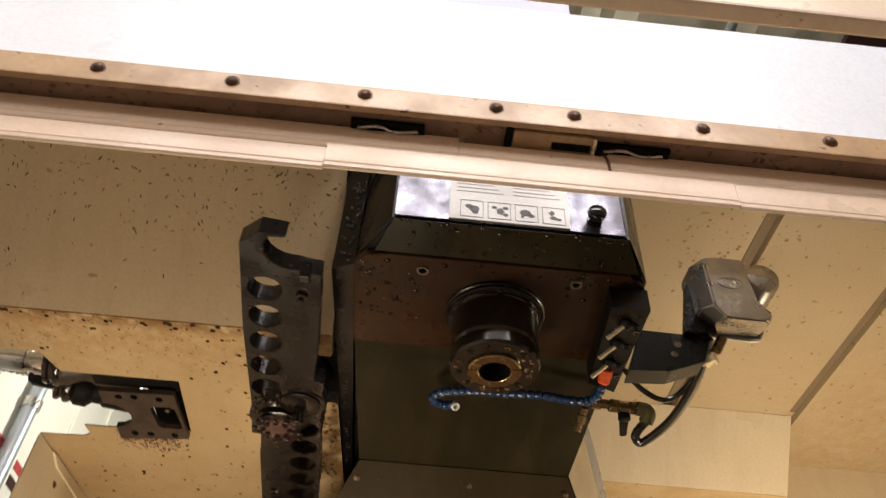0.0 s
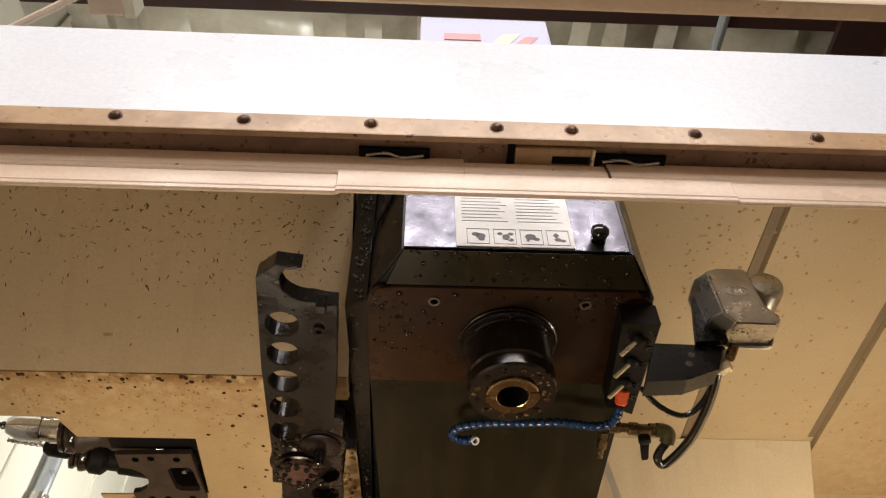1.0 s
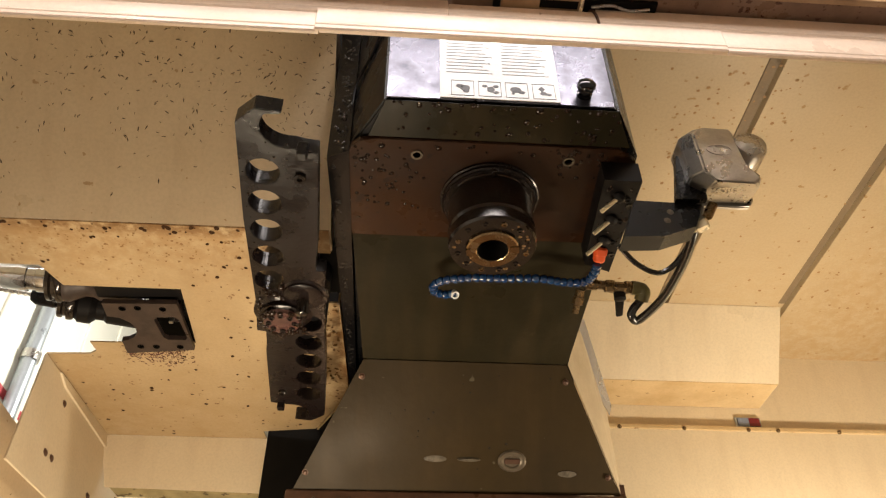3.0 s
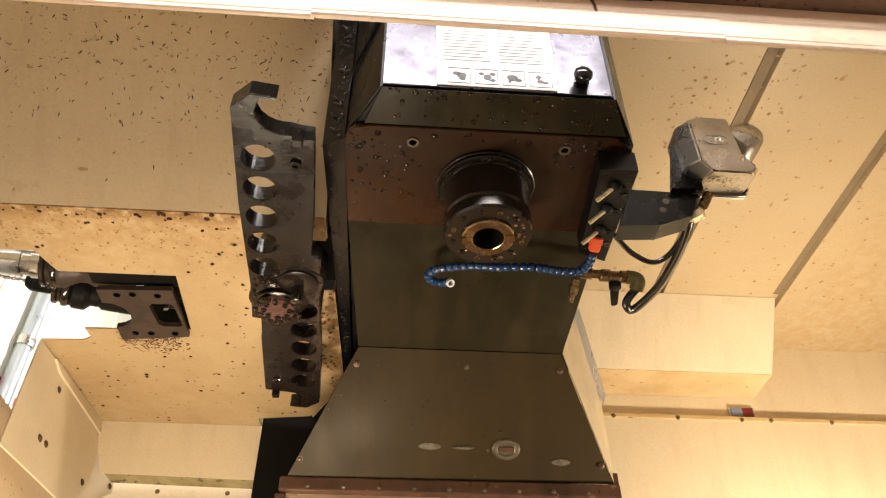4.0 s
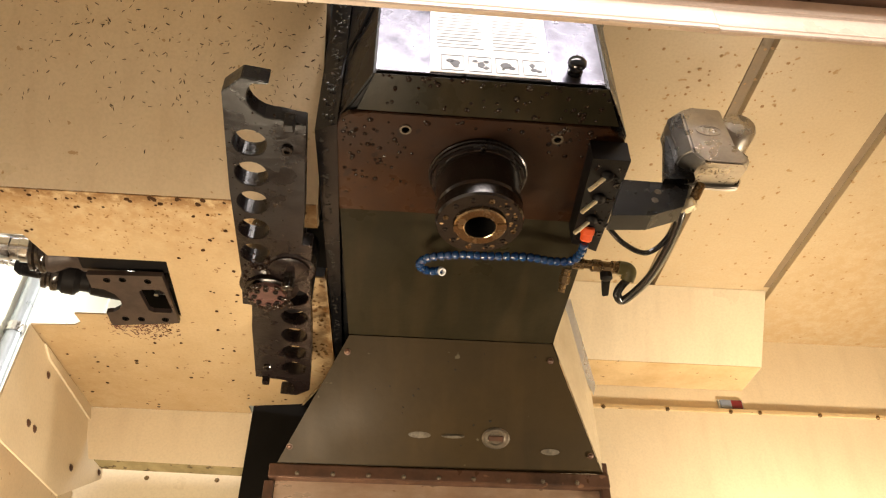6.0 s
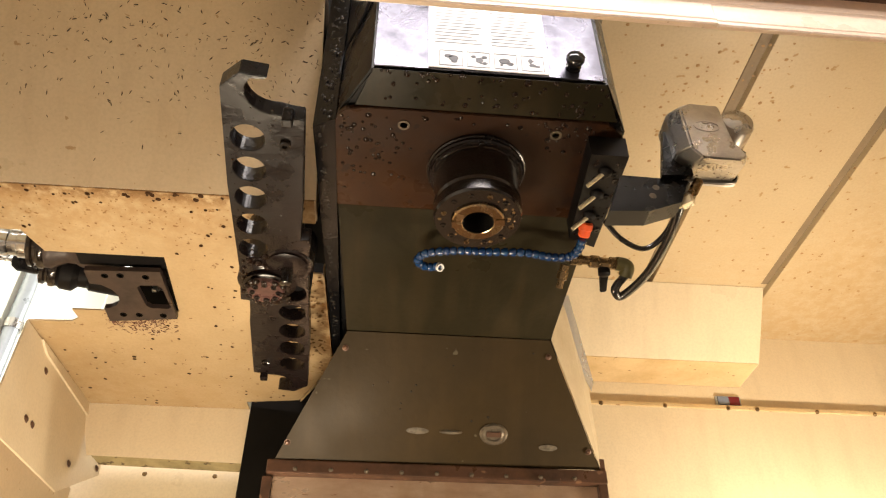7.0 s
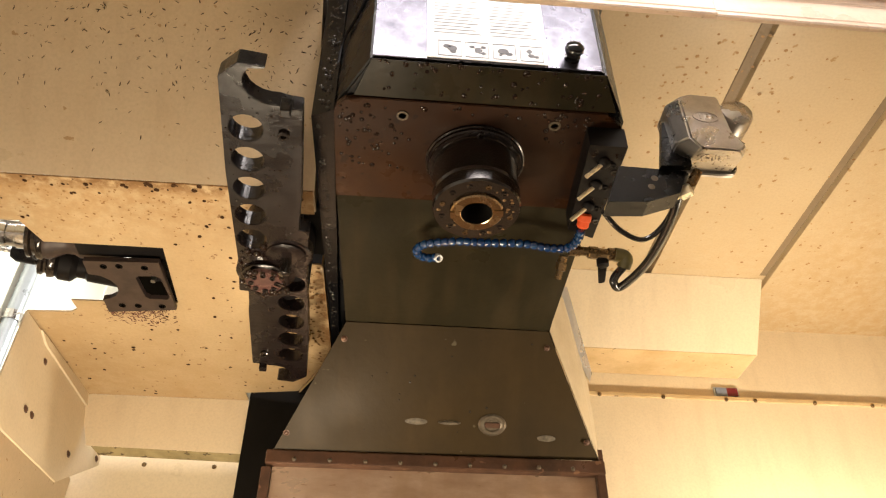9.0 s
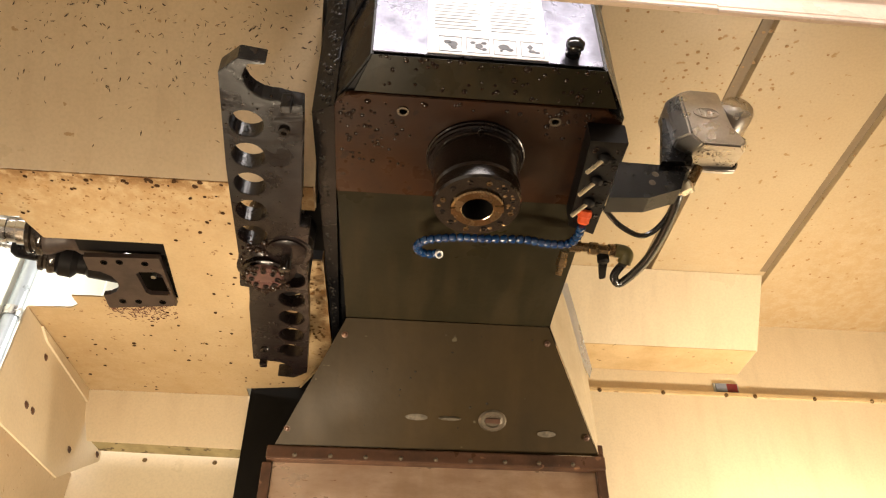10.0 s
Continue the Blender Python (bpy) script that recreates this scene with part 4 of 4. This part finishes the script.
for y in (-0.054, -0.007, 0.040):
    nz = part("nozzle_ball", lathe([(0, 0.010), (0.004, 0.010), (0.008, 0.007), (0.009, 0.004), (0.009, 0)], (0.178, y, 1.660), (-0.3, 0.1, -1), 16), BLACK, blk, smooth=True)
    part("nozzle_pin", lathe([(0.004, 0.0032), (0.036, 0.0032), (0.036, 0.0018), (0.03, 0.0018), (0.03, 0)], (0.178, y, 1.658), (-0.75, 0.25, -0.6), 12), PIN, nz, "bright nozzle pin")
    part("screw", screw((0.192, y + 0.006, 1.660), (0, 0, -1), 0.005, 0.003, n=10), BLACK, blk)
for y in (-0.034, 0.075):
    part("screw", screw((0.1975, y, 1.660), (0, 0, -1), 0.0055, 0.002, n=12), ARM, blk)
hose = thing("coolant_hose", (0.17, 0.09, 1.65), "blue segmented flexible coolant hose with an orange fitting", "hose")
part("fitting", lathe([(0, 0.0085), (0.003, 0.0110), (0.012, 0.0110), (0.013, 0.0095), (0.021, 0.0095), (0.024, 0.007), (0.024, 0)], (0.179, 0.062, 1.663), (-0.10, 0.75, -0.6), 14), ORANGE, hose, "orange plastic fitting", smooth=True)
hp = [(0.177, 0.082, 1.650), (0.176, 0.110, 1.648), (0.166, 0.133, 1.650), (0.134, 0.136, 1.650), (0.093, 0.129, 1.650), (0.034, 0.132, 1.650), (-0.012, 0.133, 1.650), (-0.060, 0.143, 1.650), (-0.075, 0.160, 1.650), (-0.069, 0.175, 1.650), (-0.053, 0.177, 1.648), (-0.041, 0.171, 1.646)]
path = smooth_path(hp, 24)
spacing, run, last = 0.0105, 0.0, path[0]
for p, q in zip(path, path[1:]):
    run += (q - p).length
    if run >= spacing:
        run = 0.0
        d = (q - last).normalized()
        part("segment", lathe([(-0.0058, 0.0050), (-0.004, 0.0072), (0.0005, 0.0076), (0.004, 0.0058), (0.0058, 0.0052)], q, d, 12), BLUE, hose, smooth=True)
        last = q
part("tip", lathe([(-0.004, 0.0050), (0, 0.0064), (0.008, 0.0066), (0.008, 0.0046), (0.001, 0.0042), (0.001, 0)], (-0.041, 0.171, 1.646), (0.35, -0.45, -0.75), 20), PAPER, hose, "pale plastic nozzle tip", smooth=True)
val = thing("coolant_valve", (0.22, 0.155, 1.655), "grimy brass coolant shut-off valve with black lever", "valve")
part("nipple", lathe([(0, 0.0095), (0.018, 0.0095), (0.018, 0.0075), (0.032, 0.0075)], (0.172, 0.147, 1.657), (1, 0.05, 0), 12), BRASS, val)
part("body", lathe([(0, 0.0085), (0.002, 0.0105), (0.016, 0.0105), (0.018, 0.0085), (0.032, 0.0085), (0.034, 0.0105), (0.046, 0.0105)], (0.203, 0.149, 1.656), (1, 0.06, 0), 8), BRASS, val)
part("elbow", tube([(0.248, 0.151, 1.656), (0.262, 0.152, 1.655), (0.268, 0.155, 1.650), (0.265, 0.165, 1.641)], 0.0115, 14, 6), OLIVE, val, "olive elbow", smooth=True)
part("drain_fitting", lathe([(0, 0.008), (0.012, 0.008), (0.012, 0.0095), (0.024, 0.0095), (0.026, 0.006), (0.040, 0.006), (0.040, 0)], (0.166, 0.160, 1.655), (-0.15, 0.75, -0.65), 8), BRASS, val, "oily brass drain fitting")
part("lever", soften(sheet([(0.222, 0.158, 1.645), (0.238, 0.158, 1.645), (0.240, 0.178, 1.640), (0.244, 0.204, 1.636), (0.234, 0.208, 1.636), (0.227, 0.182, 1.640)], (0, 0, 0.006)), 0.0015), BLACK, val, "black lever")
part("knuckle", lathe([(0, 0.010), (0.012, 0.010), (0.014, 0.007), (0.014, 0)], (0.230, 0.160, 1.652), (0, 0.2, -1), 14), BLACK, val, smooth=True)
rh = thing("rubber_hose", (0.3, 0.1, 1.62), "black rubber coolant hose looping to the nozzle unit", "hose")
part("tube", tube([(0.264, 0.163, 1.640), (0.252, 0.172, 1.628), (0.250, 0.180, 1.620), (0.264, 0.187, 1.618), (0.287, 0.128, 1.620), (0.294, 0.049, 1.622), (0.291, -0.016, 1.626), (0.288, -0.060, 1.640)], 0.0070, 14, 10), RUBBER, rh, smooth=True)
cb = thing("nozzle_cable", (0.22, 0.05, 1.6), "thin black cable under the bracket", "cable")
part("tube", tube([(0.195, 0.03, 1.640), (0.225, 0.05, 1.622), (0.262, 0.06, 1.615), (0.290, 0.04, 1.630), (0.302, -0.01, 1.648), (0.303, -0.05, 1.66)], 0.0042, 10, 8), RUBBER, cb, smooth=True)

# programmable nozzle unit on its bracket
unit = thing("nozzle_unit", (0.33, -0.08, 1.70), "cast aluminium nozzle motor housing on a black bracket", "nozzle unit")
part("bracket_arm", sheet([(0.19, -0.075, 1.632), (0.285, -0.075, 1.630), (0.268, -0.075, 1.588), (0.22, -0.075, 1.568), (0.165, -0.075, 1.564)], (0, 0.03, 0)), HEAD_BLACK, unit)
part("bracket_plate", sheet([(0.262, -0.085, 1.716), (0.245, -0.085, 1.628), (0.290, -0.085, 1.632), (0.290, -0.085, 1.716)], (0, 0.01, 0)), HEAD_BLACK, unit)
front_loop = [(0.291, 1.734), (0.333, 1.733), (0.334, 1.661), (0.352, 1.638), (0.342, 1.624), (0.288, 1.625), (0.276, 1.645), (0.275, 1.720)]
back_loop = [(0.296, 1.772), (0.346, 1.770), (0.348, 1.704), (0.374, 1.690), (0.366, 1.657), (0.296, 1.656), (0.270, 1.668), (0.270, 1.745)]
bm = bmesh.new()
fa = [bm.verts.new((x, -0.125, z)) for x, z in front_loop]
mid_loop = [(0.288, 1.752), (0.338, 1.750), (0.342, 1.684), (0.366, 1.656), (0.357, 1.637), (0.288, 1.634), (0.264, 1.652), (0.262, 1.730)]
fm = [bm.verts.new((x, -0.104, z)) for x, z in mid_loop]
fb = [bm.verts.new((x, -0.052, z)) for x, z in back_loop]
for k in range(8):
    bm.faces.new((fa[k], fa[(k + 1) % 8], fm[(k + 1) % 8], fm[k]))
    bm.faces.new((fm[k], fm[(k + 1) % 8], fb[(k + 1) % 8], fb[k]))
bm.faces.new(fa), bm.faces.new(fb)
bmesh.ops.bevel(bm, geom=list(bm.edges), offset=0.0025, segments=2, affect="EDGES")
part("housing", bm, ALU, unit, smooth=True)
part("base_flange", soften(sheet([(x, -0.0515, z) for x, z in ((0.278, 1.652), (0.352, 1.650), (0.368, 1.652), (0.378, 1.668), (0.374, 1.705), (0.350, 1.775), (0.292, 1.777), (0.280, 1.757))], (0, 0.007, 0)), 0.0015), ALU, unit, "thin cast base flange")
for x, z in ((0.284, 1.656), (0.366, 1.664)):
    part("screw", screw((x, -0.0515, z), (0, -1, -0.3), 0.0055, 0.006, n=12), VOID, unit)
for x, z in ((0.279, 1.690), (0.284, 1.736)):
    part("ear", lathe([(0, 0.008), (0.010, 0.008), (0.012, 0.006), (0.012, 0)], (x - 0.002, -0.060, z), (-0.4, -1, 0), 14), BLACK, unit, "dark screw ear", smooth=True)
part("cap", lathe([(0, 0.025), (0.036, 0.025), (0.042, 0.022), (0.045, 0.015), (0.045, 0)], (0.356, -0.082, 1.706), (0, -1, 0), 24), ALU, unit, smooth=True)
part("emblem", sheet([(x, -0.1262, z) for x, _, z in ring_points((0.306, 0, 1.688), 0.019, 20, (1, 0, 0), (0, 0, 1), sy=0.6)], (0, 0.001, 0), [[(x, -0.1262, z) for x, _, z in ring_points((0.306, 0, 1.688), 0.0165, 20, (1, 0, 0), (0, 0, 1), sy=0.5)]]), ALU, unit, "raised oval emblem")
for x, z, w, h in ((0.2985, 1.689, 0.0018, 0.012), (0.306, 1.694, 0.009, 0.0018), (0.306, 1.686, 0.0018, 0.012), (0.3135, 1.687, 0.0018, 0.012)):
    part("emblem_bar", box(x - w / 2, x + w / 2, -0.1262, -0.1248, z - h / 2, z + h / 2), ALU, unit)
part("nozzle", lathe([(0, 0.0062), (0.004, 0.0066), (0.010, 0.0045), (0.044, 0.0034), (0.062, 0.0026), (0.062, 0)], (0.2785, -0.0535, 1.606), (-0.84, 0.53, -0.03), 12), PIN, unit, "brass nozzle", smooth=True)
part("hex_nut", lathe([(-0.002, 0.0085), (0.0, 0.0100), (0.014, 0.0100), (0.016, 0.0085)], (0.2790, -0.0540, 1.606), (0.75, -0.62, 0.1), 6), PIN, unit, "bright brass hexagon nut")
for x, z in ((0.236, 1.612), (0.229, 1.596)):
    part("worn_mark", dome((x, -0.0755, z), (0, -1, 0), 0.0040, 0.0008), SCUFF, unit, "bare worn spot")
part("union", lathe([(0, 0.007), (0.022, 0.007), (0.022, 0)], (0.300, -0.076, 1.630), (-0.45, 0.3, -0.8), 10), BRASS, unit)

# ---------- workshop things seen through the openings ----------
pipe = thing("conduit", (-1.76, 2.2, 2.0), "vertical grey conduit clipped to the white wall", "conduit")
part("pipe", lathe([(0, 0.034), (4.3, 0.034)], (-1.757, 2.22, 0.0), (0, 0, 1), 16), CONDUIT, pipe, smooth=True)
part("clip", lathe([(0, 0.042), (0.045, 0.042)], (-1.757, 2.22, 2.74), (0, 0, 1), 16), STEEL, pipe, "bright pipe clip")

# thin cable on the head
hc = thing("head_cable", (-0.17, -0.12, 1.85), "thin black cable along the head casting", "cable")
part("tube", tube([(-0.150, -0.160, 1.98), (-0.163, -0.163, 1.91), (-0.182, -0.130, 1.863), (-0.2065, -0.090, 1.83), (-0.2085, -0.075, 1.74)], 0.0022, 8, 6), BLACK, hc, smooth=True)

# ---------- swarf and splashes ----------
DOWN = (0, 0, -1)
n_front = Vector((0, -0.36, -0.198))
chips("swarf", (-0.95, 0.075, 1.727), (0.70, 0, 0), (0, -0.165, 0.30), n_front, 560, 0.0066, 3, "dark swarf slivers stuck to the housing front", shape=lambda a, b: min(1, 0.15 + b) * (0.35 + a) if b > 0.3 else 0.06)
chips("swarf", (-0.66, 0.440, 1.70), (0.15, 0, 0), (0, 0.075, 0), DOWN, 420, 0.0078, 5, "reddish swarf heaped beside the tool pot cut-out", CHIP_RED, shape=lambda a, b: (1 - b) * min(1, 5 * a) * min(1, 5 * (1 - a)))
chips("splashes", (-0.78, 0.10, 1.70), (0.52, 0, 0), (0, 0.70, 0), DOWN, 85, 0.0062, 8, "dark oil drops on the housing underside", DROP, blob=True, shape=lambda a, b: 0 if (a < 0.56 and 0.14 < b < 0.53) else 1)
chips("splashes", (-0.78, 0.095, 1.70), (0.53, 0, 0), (0, 0.020, 0), DOWN, 42, 0.0078, 9, "row of oil drops along the housing edge", DROP, blob=True)
chips("splashes", (-0.78, 0.10, 1.70), (0.53, 0, 0), (0, 0.16, 0), DOWN, 260, 0.0034, 14, "fine brown spatter behind the housing edge", STAIN, blob=True, shape=lambda a, b: 1 - b)
chips("splashes", (-0.335, 0.285, 1.6978), (0.098, 0, 0), (0, 0.33, 0), DOWN, 120, 0.0050, 15, "rust-brown blots beside the arm", STAIN_DARK, blob=True, shape=lambda a, b: 0.15 + a * a)
chips("splashes", (0.25, -0.2, 2.0), (1.0, 0, 0), (0, 0.85, 0), DOWN, 190, 0.0058, 10, "brown splashes on the cabin roof", STAIN, blob=True)
chips("splashes", (0.36, -0.05, 2.0), (0.22, 0, 0), (0, 0.25, 0), DOWN, 70, 0.0056, 16, "brown splashes on the roof beside the nozzle unit", STAIN, blob=True)
chips("swarf", (0.29, -0.122, 1.6275), (0.05, 0, 0), (0.008, 0.065, 0.027), (0, 0.36, -0.9), 60, 0.0055, 21, "dark chips stuck under the nozzle housing")
chips("swarf", (-0.805, 0.45, 1.30), (0, 0.40, 0), (0, 0, 0.16), (1, 0, 0), 30, 0.006, 22, "few chips on the cabin side wall")
beads("droplets", (-0.16, -0.160, 1.7068), (0.325, 0, 0), (0, 0.048, -0.005), DOWN, 46, 0.0036, 11, "oil drops hanging on the head front", shape=lambda a, b: 0.12 + a * 1.2)
beads("droplets", (-0.150, -0.1655, 1.7075), (0.31, 0, 0), (0, 0.006, 0), DOWN, 22, 0.0040, 31, "oil drops hanging along the label edge")
beads("droplets", (-0.200, -0.098, 1.698), (0.10, 0, 0), (0, 0.125, 0), DOWN, 60, 0.0036, 12, "oil drops hanging on the base plate", shape=lambda a, b: 1.15 - a)
beads("droplets", (0.085, -0.102, 1.698), (0.085, 0, 0), (0, 0.055, 0), DOWN, 38, 0.0036, 13, "oil drops hanging on the base plate", shape=lambda a, b: 1.1 - b)
beads("droplets", (-0.10, -0.100, 1.698), (0.18, 0, 0), (0, 0.012, 0), DOWN, 9, 0.0038, 32, "oil drops hanging on the base plate")
beads("droplets", (-0.231, -0.074, 1.695), (0.012, 0.55, 0), (0.009, 0, 0), DOWN, 90, 0.0021, 33, "bright coolant beads on the side cover", CLEAR_BEAD)
beads("droplets", (-0.2305, -0.078, 1.70), (0.022, -0.0088, 0), (0, 0, 0.33), (-0.37, -0.93, 0), 110, 0.0020, 34, "bright coolant beads on the side cover front", CLEAR_BEAD, shape=lambda a, b: 1 - 0.8 * a)
beads("droplets", (-0.334, -0.20, 1.59), (0.078, 0, 0), (0, 0.62, 0), DOWN, 120, 0.0017, 35, "fine oil beads on the tool change arm", OIL, shape=lambda a, b: 0.35)
beads("droplets", (-0.345, 0.085, 1.5895), (0.085, 0, 0), (0, 0.14, 0), DOWN, 95, 0.0048, 23, "oily drops clinging round the arm hub", OIL, shape=lambda a, b: 1 if (a - 0.5) ** 2 + (b - 0.5) ** 2 < 0.22 else 0.1, flat=0.8)
beads("droplets", (-0.340, 0.128, 1.570), (0.068, 0, 0), (0, 0.068, 0), DOWN, 34, 0.0042, 24, "oily drops hanging from the hub cap", OIL, shape=lambda a, b: 1 if 0.10 < (a - 0.5) ** 2 + (b - 0.5) ** 2 < 0.24 else 0.04, flat=0.9)
beads("droplets", (-0.058, -0.058, 1.600), (0.116, 0, 0), (0, 0.116, 0), DOWN, 20, 0.0026, 25, "golden oil drops on the spindle face", GOLD_BEAD, shape=lambda a, b: (0.25 + a) if 0.13 < (a - 0.5) ** 2 + (b - 0.5) ** 2 < 0.24 else 0)
beads("droplets", (0.160, -0.075, 1.660), (0.042, 0, 0), (0, 0.17, 0), DOWN, 40, 0.0026, 26, "oil drops on the coolant block", OIL)
beads("droplets", (-0.17, 0.41, 1.640), (0.34, 0, 0), (0, 0.13, -0.144), (0, -0.743, -0.669), 14, 0.0020, 27, "few oil drops on the apron", CLEAR_BEAD)
